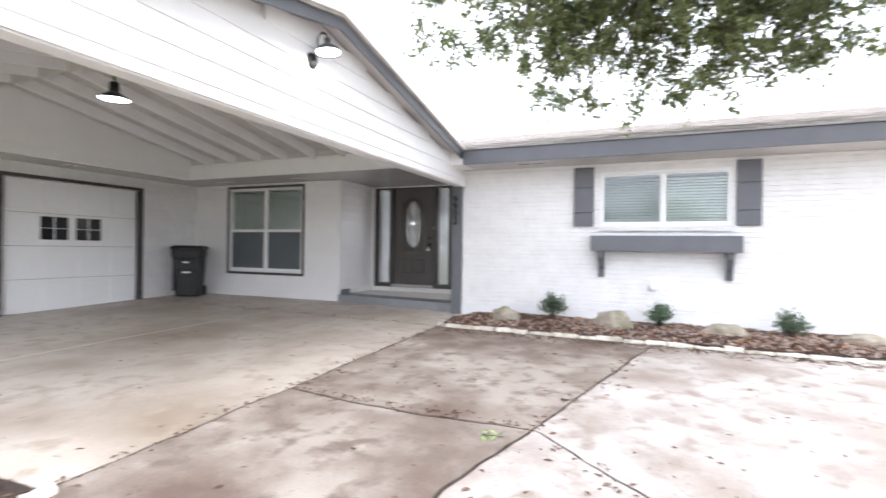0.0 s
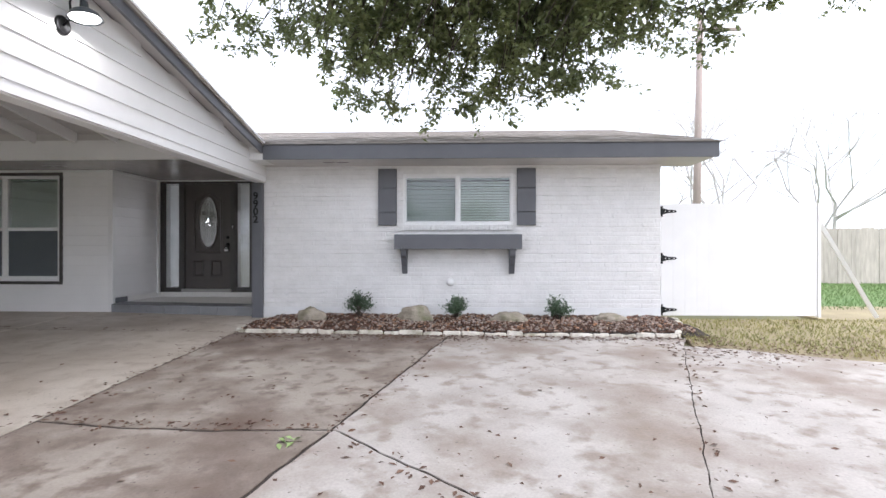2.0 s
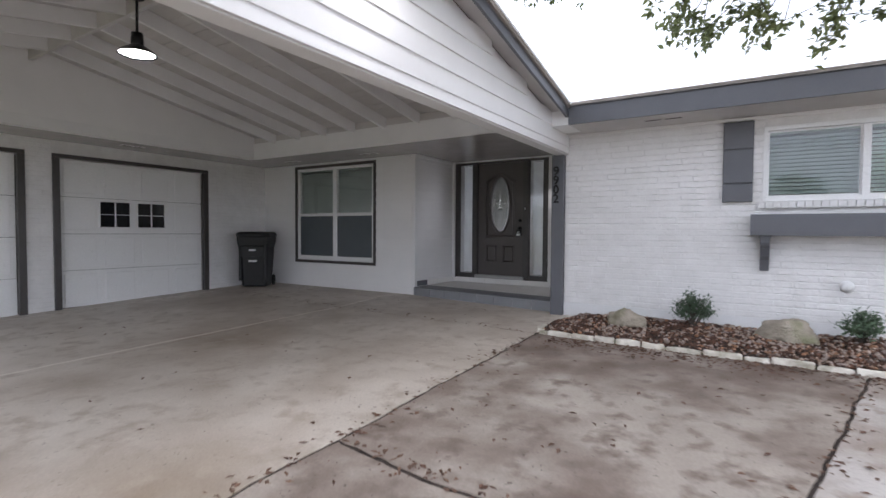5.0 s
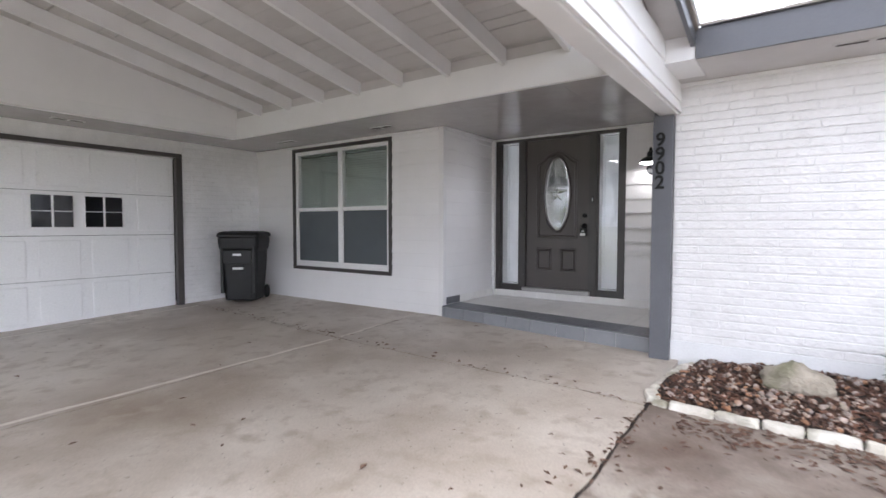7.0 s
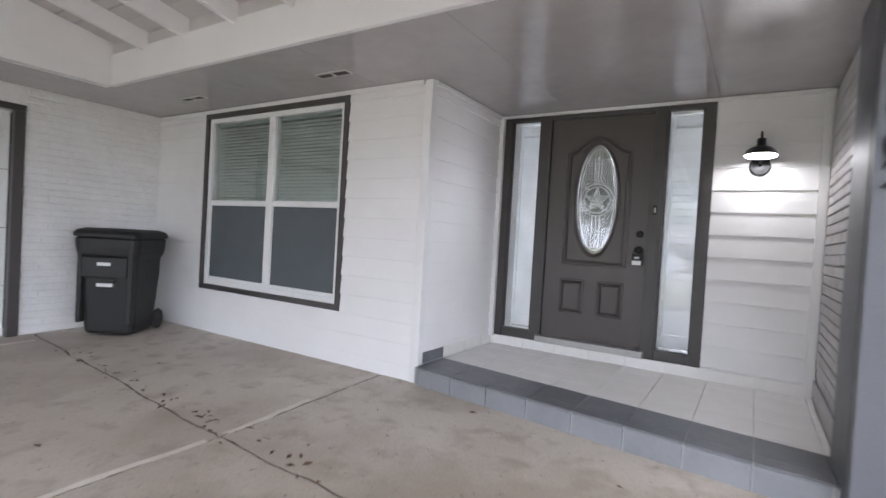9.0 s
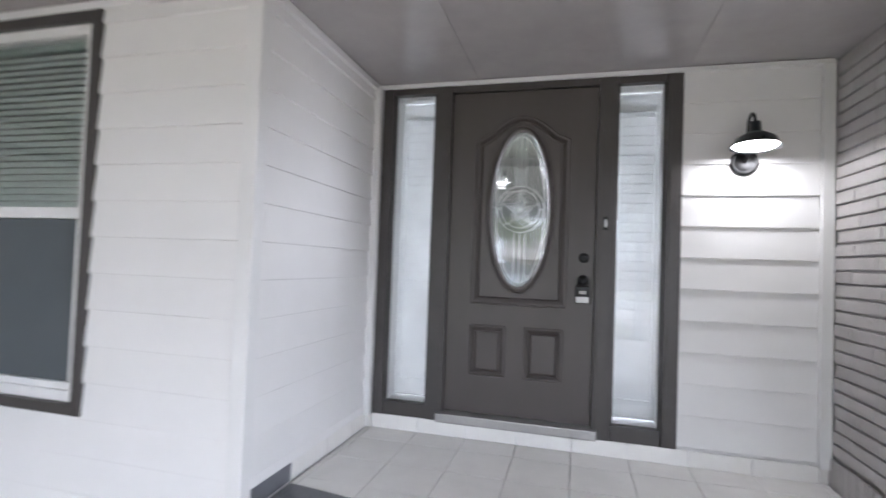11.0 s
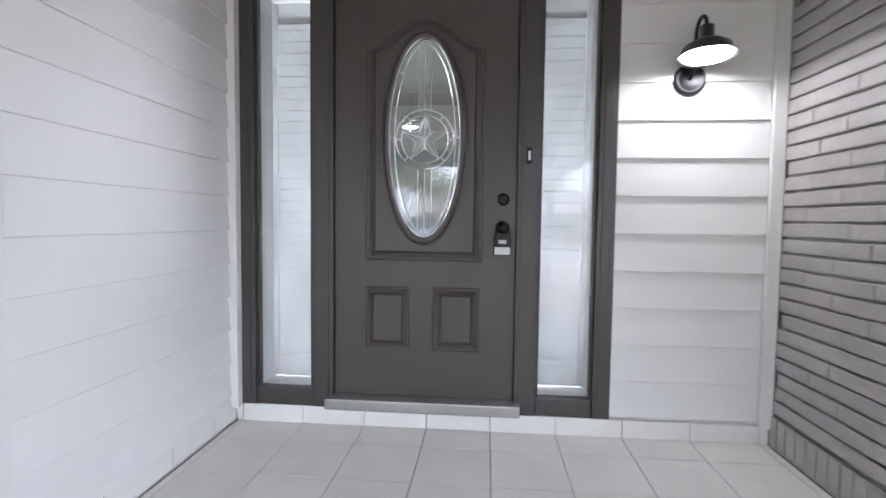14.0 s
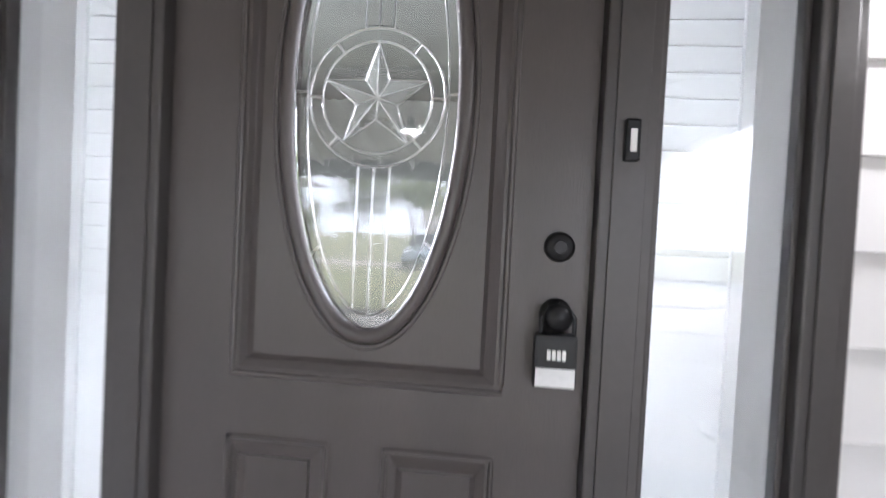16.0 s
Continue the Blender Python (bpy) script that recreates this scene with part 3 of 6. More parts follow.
def build_carport():
    # gable over the open side
    wgab = wall_box("wall_gable", [(GABLE_X - 0.14, GABLE_X - 0.10, 0.45, 7.5, 2.42, 2.46)], SIDING, "white lapped siding gable over the carport")
    bm = bmesh.new()
    prism(bm, [(GABLE_X - 0.03, 0.35, 2.41), (GABLE_X - 0.03, 7.6, 2.41), (GABLE_X - 0.03, 7.6, rake_z(7.6) - 0.07), (GABLE_X - 0.03, RIDGE_Y, rake_z(RIDGE_Y) - 0.07), (GABLE_X - 0.03, 0.35, rake_z(0.35) - 0.07)], (-0.04, 0, 0))
    part("gable_sheathing", bm, SIDING, wgab)
    part("beam", B(GABLE_X - 0.155, GABLE_X - 0.01, 0.35, 7.62, 2.385, 2.56, bevel=0.006), WHITE, wgab, "white painted carport beam")

    def span(z):
        half = (rake_z(RIDGE_Y) - 0.03 - z) / 0.2075
        return (max(0, RIDGE_Y - half - 0.35), min(7.25, RIDGE_Y + half - 0.35))
    lay_boards(wgab, (GABLE_X, 0.35, 0), math.pi / 2, 7.25, 2.395, 2.486, exp=0.09, end=lambda z: (0, 7.25))
    lay_boards(wgab, (GABLE_X, 0.35, 0), math.pi / 2, 7.25, 2.487, 3.52, end=span)
    # upper wall over the garage doors
    bm = bmesh.new()
    prism(bm, [(-8.75, 0.87, SOFFIT_Z - 0.01), (-8.75, HEAD_Y, SOFFIT_Z - 0.01), (-8.75, HEAD_Y, deck_z(HEAD_Y)), (-8.75, RIDGE_Y, deck_z(RIDGE_Y)), (-8.75, 0.87, deck_z(0.87))], (-0.10, 0, 0))
    wu = solid("wall_over_garage", bm, SIDING, "plain white board wall above the garage doors", "wall")
    part("bottom_trim", B(-8.75, -8.735, 0.87, HEAD_Y - 0.02, SOFFIT_Z - 0.012, SOFFIT_Z + 0.14, bevel=0.004), WHITE, wu)
    # header and soffits
    tr = solid("trim_header", B(-8.75, GABLE_X - 0.16, HEAD_Y - 0.02, HEAD_Y + 0.02, SOFFIT_Z - 0.012, 2.965, bevel=0.004), WHITE, "white painted header board above the soffit", "trim")
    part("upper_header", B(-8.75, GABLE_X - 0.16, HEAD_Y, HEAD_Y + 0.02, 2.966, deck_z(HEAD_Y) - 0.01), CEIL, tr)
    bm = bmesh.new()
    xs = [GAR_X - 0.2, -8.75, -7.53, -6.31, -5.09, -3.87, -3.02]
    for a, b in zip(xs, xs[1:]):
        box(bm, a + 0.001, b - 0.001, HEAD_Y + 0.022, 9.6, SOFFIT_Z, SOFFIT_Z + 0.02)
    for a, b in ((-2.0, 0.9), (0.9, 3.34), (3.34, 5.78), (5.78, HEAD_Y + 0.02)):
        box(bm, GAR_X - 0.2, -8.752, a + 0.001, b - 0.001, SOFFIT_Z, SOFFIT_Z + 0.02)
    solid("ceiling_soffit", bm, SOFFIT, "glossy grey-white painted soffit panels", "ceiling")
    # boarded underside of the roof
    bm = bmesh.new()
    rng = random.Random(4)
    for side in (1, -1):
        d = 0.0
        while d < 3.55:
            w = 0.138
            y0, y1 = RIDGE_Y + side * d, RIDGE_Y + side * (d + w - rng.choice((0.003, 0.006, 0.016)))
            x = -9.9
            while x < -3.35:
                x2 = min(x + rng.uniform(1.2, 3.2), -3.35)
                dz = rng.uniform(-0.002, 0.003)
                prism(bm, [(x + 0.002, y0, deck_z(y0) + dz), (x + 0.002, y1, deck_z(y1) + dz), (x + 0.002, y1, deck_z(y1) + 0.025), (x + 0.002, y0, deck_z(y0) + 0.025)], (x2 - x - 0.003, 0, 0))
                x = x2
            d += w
    solid("ceiling", bm, CEIL, "white roof boards between the rafters, shade darkened into the paint", "ceiling")
    roof = thing("roof_carport", (-6, RIDGE_Y, 3.6), "low gabled carport roof with grey rake boards", "roof", kind="structure")
    for i in range(8):
        x = -8.157 + 0.628 * i
        for s in (1, -1):
            y0, y1 = RIDGE_Y + s * 0.02, RIDGE_Y + s * (HEAD_Y - 0.001 - RIDGE_Y)
            bm = bmesh.new()
            prism(bm, [(x - 0.021, y0, deck_z(y0) - 0.002), (x - 0.021, y1, deck_z(y1) - 0.002), (x - 0.021, y1, deck_z(y1) - 0.16), (x - 0.021, y0, deck_z(y0) - 0.16)], (0.042, 0, 0))
            part("rafter", bm, WHITE, roof)
    part("ridge_board", B(-8.75, GABLE_X - 0.05, RIDGE_Y - 0.02, RIDGE_Y + 0.02, deck_z(RIDGE_Y) - 0.17, deck_z(RIDGE_Y) - 0.003), CEIL, roof)
    for s in (1, -1):
        ye = RIDGE_Y + s * 3.36
        bm = bmesh.new()
        prism(bm, [(-9.9, RIDGE_Y, deck_z(RIDGE_Y) + 0.03), (-9.9, ye, deck_z(ye) + 0.03), (-9.9, ye, deck_z(ye) + 0.06), (-9.9, RIDGE_Y, deck_z(RIDGE_Y) + 0.06)], (6.45, 0, 0))
        part("roof_deck", bm, SHINGLE, roof)
        # overhanging verge: soffit, shingles, rake board and drip edge
        yl = RIDGE_Y + s * 3.22
        for nm, x0, w, dt, db, m in (("verge_soffit", GABLE_X - 0.02, RAKE_X - GABLE_X - 0.015, -0.055, -0.068, CEIL), ("verge_shingles", -3.40, RAKE_X + 3.40 + 0.02, 0.004, -0.05, SHINGLE), ("rake_board", RAKE_X - 0.034, 0.03, -0.012, -0.155, GREY), ("drip_edge", RAKE_X - 0.002, 0.03, 0.012, -0.012, WHITE)):
            bm = bmesh.new()
            prism(bm, [(x0, RIDGE_Y, rake_z(RIDGE_Y) + dt), (x0, yl, rake_z(yl) + dt), (x0, yl, rake_z(yl) + db), (x0, RIDGE_Y, rake_z(RIDGE_Y) + db)], (w, 0, 0))
            part(nm, bm, m, roof, "slate grey rake board" if nm == "rake_board" else "")
    box_return = B(GABLE_X - 0.012, RAKE_X - 0.004, EAVE_Y + 0.012, 7.45, EAVE_Z - 0.004, 2.862)
    part("cornice_return", box_return, WHITE, roof, "white boarded cornice return")
    part("eave_board", B(-9.9, -3.0, 0.37, 0.39, 2.70, deck_z(0.39) + 0.06), GREY, roof)
    # posts
    ps = thing("entry_post", (-3.09, 7.7, 0.27), "slate grey boxed post at the corner of the entry", "post", kind="structure")
    part("post_face", B(-3.165, -3.0, 7.553, 7.618, 0.24, 2.384, bevel=0.004), GREY, ps)
    part("post_return", B(-3.170, -3.142, 7.62, 8.10, 0.24, SOFFIT_Z - 0.004, bevel=0.003), GREY, ps)
    pf = thing("carport_post", (-3.08, 0.5, 0.02), "slate grey square carport post", "post", kind="structure")
    part("post_face", B(-3.155, -3.015, 0.42, 0.56, 0.0, 2.384, bevel=0.004), GREY, pf)


def build_main_roof():
    roof = thing("roof_main", (0, 9, 2.9), "low shingled house roof with a slate grey fascia", "roof", kind="structure")
    part("fascia", B(RAKE_X, 3.74, EAVE_Y, EAVE_Y + 0.03, EAVE_Z - 0.006, 2.850, bevel=0.003), GREY, roof, "slate grey fascia board")
    part("drip_edge", B(RAKE_X + 0.03, 3.76, EAVE_Y - 0.018, EAVE_Y + 0.05, 2.851, 2.862), GREY, roof)
    solid("ceiling_eave", B(-2.75, 3.71, EAVE_Y + 0.032, FRONT_Y + 0.2, EAVE_Z, EAVE_Z + 0.015), CEIL, "white eave soffit, shade darkened into the paint", "ceiling")
    part("eave_end", B(-2.995, -2.7505, 7.451, FRONT_Y + 0.2, EAVE_Z, EAVE_Z + 0.015), CEIL, roof)
    sl, yr = 0.27, 12.0
    z0 = 2.864
    vs, fs = [], []
    k, y = 0, EAVE_Y - 0.03
    rng = random.Random(3)
    while y < yr:
        y1 = min(y + 0.15, yr)
        x = -2.72 - (0.0 if y < 7.5 else 8)
        while x < 3.79:
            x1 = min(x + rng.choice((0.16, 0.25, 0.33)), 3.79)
            h = rng.choice((0.006, 0.010, 0.014)) if y < 9 else 0.008
            a, b = z0 + sl * (y - EAVE_Y), z0 + sl * (y1 + 0.03 - EAVE_Y)
            n = len(vs)
            vs += [(x, y, a + h), (x1, y, a + h), (x1, y1 + 0.03, b + 0.003), (x, y1 + 0.03, b + 0.003), (x, y, a - 0.004), (x1, y, a - 0.004)]
            fs += [(n, n + 1, n + 2, n + 3), (n + 4, n + 5, n + 1, n)]
            x = x1 + (0.003 if y < 9 else 0)
        y = y1
    off = wpos(roof)
    ob = new("shingles", raw("shingles", [Vector(v) - off for v in vs], fs, SHINGLE))
    ob.parent = roof
    tagged(ob, kind="stuff")
    bm = bmesh.new()
    prism(bm, [(-11, EAVE_Y + 0.6, z0 - 0.01 + sl * 0.6), (-11, yr, z0 - 0.01 + sl * (yr - EAVE_Y)), (-11, 14.3, 3.5), (-11, 14.3, 3.4), (-11, EAVE_Y + 0.6, z0 - 0.1)], (8.1, 0, 0))
    part("roof_body", bm, SHINGLE, roof)
    bm = bmesh.new()
    prism(bm, [(-2.9, EAVE_Y + 0.04, z0 - 0.012), (-2.9, yr, z0 - 0.012 + sl * (yr - EAVE_Y)), (-2.9, 14.3, 3.5), (-2.9, 14.3, 3.4), (-2.9, EAVE_Y + 0.04, z0 - 0.1)], (6.62, 0, 0))
    part("roof_body", bm, SHINGLE, roof)
    bm = bmesh.new()
    prism(bm, [(3.722, EAVE_Y + 0.03, 2.845), (3.722, yr, 2.845 + sl * (yr - EAVE_Y)), (3.722, yr, 2.64 + sl * (yr - EAVE_Y)), (3.722, EAVE_Y + 0.03, 2.64)], (0.03, 0, 0))
    part("rake_board", bm, GREY, roof)
    # rooms behind the openings
    wall_box("wall_back", [(-11, -6.4, 14.0, 14.2, 0.1, 2.7), (-2.7, 3.19, 14.0, 14.2, 0.1, 2.7)], ROOM, "plain back wall closing the house")


# ---- openings ----
def build_front_window():
    w = thing("window_1", (0.07, FRONT_Y, WZ0), "white vinyl sliding window with closed pale blinds", "window", kind="structure")
    y0, y1 = FRONT_Y - 0.004, FRONT_Y + 0.09
    fr = part("window_frame", B(WX0, WX0 + 0.036, y0, y1, WZ0, WZ1, bevel=0.004), VINYL, w)
    part("window_frame", B(WX1 - 0.036, WX1, y0, y1, WZ0, WZ1, bevel=0.004), VINYL, w)
    part("window_frame", B(WX0 + 0.036, WX1 - 0.036, y0 + 0.002, y1, WZ1 - 0.045, WZ1, bevel=0.004), VINYL, w)
    part("window_frame", B(WX0 + 0.036, WX1 - 0.036, y0 + 0.002, y1, WZ0, WZ0 + 0.045, bevel=0.004), VINYL, w)
    mid = 0.07
    part("meeting_rail", B(mid - 0.026, mid + 0.026, y0 + 0.01, y1 - 0.01, WZ0 + 0.046, WZ1 - 0.046, bevel=0.004), VINYL, w)
    for a, b, yy in ((WX0 + 0.036, mid - 0.026, 0.045), (mid + 0.026, WX1 - 0.036, 0.03)):
        yy += FRONT_Y
        s = 0.017
        for nm, bm in frame_bars(a + 0.001, b - 0.001, WZ0 + 0.047, WZ1 - 0.047, s, yy - 0.012, yy + 0.012):
            part("sash_" + nm, bm, VINYL, w)
        pane = part("pane", B(a + s, b - s, yy - 0.002, yy + 0.002, WZ0 + 0.046 + s, WZ1 - 0.046 - s), GLASS, w)
        pane.visible_shadow = False
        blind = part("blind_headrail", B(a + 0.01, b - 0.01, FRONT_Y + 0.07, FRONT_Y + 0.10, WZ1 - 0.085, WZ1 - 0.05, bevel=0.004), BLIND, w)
        # left slats darkened for its dim pane, right ones paler for its bright pane
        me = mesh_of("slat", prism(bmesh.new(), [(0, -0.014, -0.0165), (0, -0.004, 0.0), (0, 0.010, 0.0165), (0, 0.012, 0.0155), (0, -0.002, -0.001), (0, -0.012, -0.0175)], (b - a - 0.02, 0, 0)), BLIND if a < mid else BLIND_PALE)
        z = WZ0 + 0.055
        while z < WZ1 - 0.09:
            piece("slat", me, w, (a + 0.01, FRONT_Y + 0.085, z))
            z += 0.0415
    part("sill_bed", B(WX0 - 0.04, WX1 + 0.04, FRONT_Y - 0.008, FRONT_Y + 0.02, WZ0 - 0.075, WZ0 - 0.012), MORTAR, w)
    rl = mesh_of("sill_brick", B(0, 0.058, -0.034, 0.02, -0.07, 0, bevel=0.005), BRICK)
    n = int((WX1 - WX0 + 0.08) / 0.0695)
    for k in range(n):
        piece("sill_brick", rl, w, (WX0 - 0.04 + 0.0695 * k, FRONT_Y - 0.003 * (k % 3), WZ0 - 0.006 - 0.001 * (k % 2)))


def build_port_window():
    w = thing("window_2", (-7.69, PORT_Y, CZ0), "white double-hung window pair with charcoal trim and half-lowered blinds", "window", kind="structure")
    y0 = PORT_Y - 0.03
    for nm, bm in frame_bars(CX0, CX1, CZ0, CZ1, 0.052, y0, PORT_Y + 0.03, 0.004):
        part("trim_" + nm, bm, DARK, w, "charcoal painted trim")
    a, b, c, d = CX0 + 0.052, CX1 - 0.052, CZ0 + 0.052, CZ1 - 0.052
    mid, mz = (a + b) / 2 + 0.02, 1.685
    for nm, bm in frame_bars(a, b, c, d, 0.05, PORT_Y - 0.005, PORT_Y + 0.09, 0.004):
        part("frame_" + nm, bm, VINYL, w)
    part("mullion", B(mid - 0.045, mid + 0.045, PORT_Y - 0.003, PORT_Y + 0.09, c + 0.051, d - 0.051, bevel=0.004), VINYL, w)
    for p, q in ((a + 0.05, mid - 0.045), (mid + 0.045, b - 0.05)):
        part("check_rail", B(p + 0.001, q - 0.001, PORT_Y + 0.004, PORT_Y + 0.05, mz - 0.028, mz + 0.028, bevel=0.004), VINYL, w)
        up = part("pane", B(p + 0.002, q - 0.002, PORT_Y + 0.028, PORT_Y + 0.032, mz + 0.03, d - 0.052), GLASS, w)
        up.visible_shadow = False
        lo = part("pane", B(p + 0.002, q - 0.002, PORT_Y + 0.028, PORT_Y + 0.032, c + 0.052, mz - 0.03), GLASS, w)
        lo.visible_shadow = False
        part("insect_screen", B(p + 0.004, q - 0.004, PORT_Y + 0.0215, PORT_Y + 0.0235, c + 0.086, mz - 0.03), SCREEN, w, "dark insect screen over the lower pane")
        part("bottom_rail", B(p + 0.001, q - 0.001, PORT_Y + 0.006, PORT_Y + 0.027, c + 0.052, c + 0.085, bevel=0.003), VINYL, w)
        part("blind_headrail", B(p + 0.01, q - 0.01, PORT_Y + 0.06, PORT_Y + 0.09, d - 0.085, d - 0.052, bevel=0.003), BLIND, w)
        me = mesh_of("slat", prism(bmesh.new(), [(0, -0.014, -0.0165), (0, -0.004, 0.0), (0, 0.010, 0.0165), (0, 0.012, 0.0155), (0, -0.002, -0.001), (0, -0.012, -0.0175)], (q - p - 0.02, 0, 0)), BLIND_PALE)
        z = mz - 0.02
        while z < d - 0.09:
            piece("slat", me, w, (p + 0.01, PORT_Y + 0.075, z))
            z += 0.034


def build_rooms():
    bm = bmesh.new()
    # dim rooms behind the two windows, open to the front only
    for x0, x1, y0, y1, z0, z1 in ((-1.6, 1.7, 7.87, 10.5, 0.3, 2.62), (-9.4, -6.05, 8.31, 9.55, 0.3, 2.68)):
        v = [bm.verts.new((x, y, z)) for x in (x0, x1) for y in (y0, y1) for z in (z0, z1)]
        for q in ((0, 1, 3, 2), (4, 6, 7, 5), (2, 3, 7, 6), (0, 2, 6, 4), (1, 5, 7, 3)):
            bm.faces.new([v[i] for i in q])
    solid("wall_rooms", bm, ROOM, "dim plastered rooms behind the windows", "wall")
    # made-up hall behind the door that backlights the sidelights, open at its far end
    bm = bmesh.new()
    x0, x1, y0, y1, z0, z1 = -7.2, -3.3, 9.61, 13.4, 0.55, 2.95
    # invented side openings close behind the door wall, and one at the far end
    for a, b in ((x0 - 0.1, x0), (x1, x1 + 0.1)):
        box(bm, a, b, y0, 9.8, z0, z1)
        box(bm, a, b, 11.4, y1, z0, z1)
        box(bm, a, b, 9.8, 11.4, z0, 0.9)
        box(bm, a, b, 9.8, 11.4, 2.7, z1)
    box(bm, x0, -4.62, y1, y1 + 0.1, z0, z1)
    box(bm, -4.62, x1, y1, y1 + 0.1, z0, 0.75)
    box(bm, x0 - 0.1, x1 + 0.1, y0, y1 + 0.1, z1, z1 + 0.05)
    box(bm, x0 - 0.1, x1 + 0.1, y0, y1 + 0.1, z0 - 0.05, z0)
    # area lamps with no known source, added so the sidelights look backlit
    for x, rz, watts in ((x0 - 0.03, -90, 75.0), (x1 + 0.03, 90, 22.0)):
        w = new("hall_backlight", bpy.data.lights.new("hall_backlight", "AREA"))
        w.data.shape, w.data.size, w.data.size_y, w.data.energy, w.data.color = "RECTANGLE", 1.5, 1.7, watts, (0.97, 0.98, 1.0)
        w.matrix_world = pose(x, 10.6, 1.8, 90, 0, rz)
    # unseen boxes added behind the garage doors to stop light leaking through
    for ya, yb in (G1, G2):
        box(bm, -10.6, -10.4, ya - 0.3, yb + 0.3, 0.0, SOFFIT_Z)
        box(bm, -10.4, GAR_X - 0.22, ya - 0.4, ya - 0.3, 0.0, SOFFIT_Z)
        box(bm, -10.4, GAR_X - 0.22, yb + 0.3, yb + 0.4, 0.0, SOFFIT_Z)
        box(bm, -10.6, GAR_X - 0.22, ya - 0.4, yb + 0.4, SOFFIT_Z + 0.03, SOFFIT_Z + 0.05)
    solid("wall_hall", bm, HALL, "made-up hall behind the front door, its shade painted near black", "wall")


def star_points(cx, cz, R, r):
    return [(cx + (R if k % 2 == 0 else r) * math.sin(k * math.pi / 5), cz + (R if k % 2 == 0 else r) * math.cos(k * math.pi / 5)) for k in range(10)]


def build_door():
    Y = DOOR_Y
    d = thing("door_1", (-4.81, Y, DZ0), "charcoal front door with an oval star glass and two sidelights", "door", kind="structure")
    f0, f1 = Y - 0.022, Y + 0.048
    # outer frame and mullions
    cols = [(DX0, -5.668), (-5.372, -5.262), (-4.352, -4.246), (-3.972, DX1)]
    for a, b in cols:
        jb = part("jamb", B(a, b, f0, f1, DZ0, DZ1, bevel=0.005), DARK, d)
        part("jamb_bead", B(a + 0.022, b - 0.022, f0 - 0.006, f0 - 0.001, DZ0 + 0.04, DZ1 - 0.04, bevel=0.002), DARK, jb)
    for a, b in cols:
        part("interior_lining", B(a, b, f1 + 0.001, Y + 0.232, DZ0, DZ1, bevel=0.003), WHITE, d, "white painted inner reveal")
    part("head", B(DX0, DX1, f0 - 0.004, f1, DZ1 + 0.001, DZ1 + 0.02, bevel=0.003), DARK, d)
    for a, b in ((cols[0][1], cols[1][0]), (cols[2][1], cols[3][0])):
        part("sidelight_head", B(a + 0.001, b - 0.001, f0 + 0.012, f1, DZ1 - 0.05, DZ1, bevel=0.004), DARK, d)
        part("sidelight_sill", B(a + 0.001, b - 0.001, f0 + 0.012, f1, DZ0, DZ0 + 0.095, bevel=0.004), DARK, d)
        z0, z1 = DZ0 + 0.096, DZ1 - 0.051
        part("interior_sill", B(a + 0.001, b - 0.001, f1 + 0.001, Y + 0.232, DZ0 + 0.02, z0 - 0.012, bevel=0.003), WHITE, d)
        part("interior_head", B(a + 0.001, b - 0.001, f1 + 0.001, Y + 0.232, z1 + 0.012, DZ1, bevel=0.003), WHITE, d)
        for p, q in ((a + 0.001, a + 0.014), (b - 0.014, b - 0.001)):
            part("glass_stop", B(p, q, f0 + 0.025, f0 + 0.058, z0, z1, bevel=0.003), DARK, d)
        g = part("sidelight_glass", B(a + 0.006, b - 0.006, Y + 0.040, Y + 0.045, z0, z1), GLASS_CLEAR, d, "clear glass with a shutter behind")
        g.visible_shadow = False
        sh = part("shutter", B(a + 0.002, a + 0.030, Y + 0.200, Y + 0.225, z0, z1, bevel=0.003), LOUVRE, d, "white louvred interior shutter")
        part("stile", B(b - 0.030, b - 0.002, Y + 0.200, Y + 0.225, z0, z1, bevel=0.003), LOUVRE, sh)
        part("rail", B(a + 0.031, b - 0.031, Y + 0.202, Y + 0.225, z0, z0 + 0.11, bevel=0.003), LOUVRE, sh)
        part("rail", B(a + 0.031, b - 0.031, Y + 0.202, Y + 0.225, z1 - 0.11, z1, bevel=0.003), LOUVRE, sh)
        me = mesh_of("louvre", prism(bmesh.new(), [(0, -0.003, -0.0315), (0, 0.0, -0.0325), (0, 0.004, 0.0315), (0, 0.001, 0.0325)], (b - a - 0.064, 0, 0)), LOUVRE)
        z = z0 + 0.145
        while z < z1 - 0.09:
            piece("louvre", me, sh, (a + 0.032, Y + 0.211, z))
            z += 0.061
        # invented sheet, there to brighten the sidelights from behind
        part("diffuser_sheet", B(a + 0.002, b - 0.002, Y + 0.2325, Y + 0.2335, z0, z1), DIFFUSER, sh, "translucent sheet added to spread the hall lamps' light")
    # leaf
    lx0, lx1, lz0, lz1 = cols[1][1] + 0.003, cols[2][0] - 0.003, 0.575, 2.616
    part("door_head", B(cols[1][1], cols[2][0], f0 + 0.006, f1, lz1 + 0.003, DZ1, bevel=0.004), DARK, d)
    part("threshold", B(cols[1][1] - 0.03, cols[2][0] + 0.03, Y - 0.075, f1, DZ0 + 0.012, lz0 - 0.004, bevel=0.008), mat("threshold_aluminium", (0.42, 0.41, 0.40), None, 0.4, 0.7, scale=5, fine=90, bump=0.15), d, "worn aluminium threshold")
    ly0, ly1 = Y + 0.012, Y + 0.055
    for a in (lx0 - 0.004, lx1 - 0.016):
        part("door_stop", B(a, a + 0.02, ly1 + 0.001, ly1 + 0.02, DZ0 + 0.02, lz1 + 0.02), DARK, d)
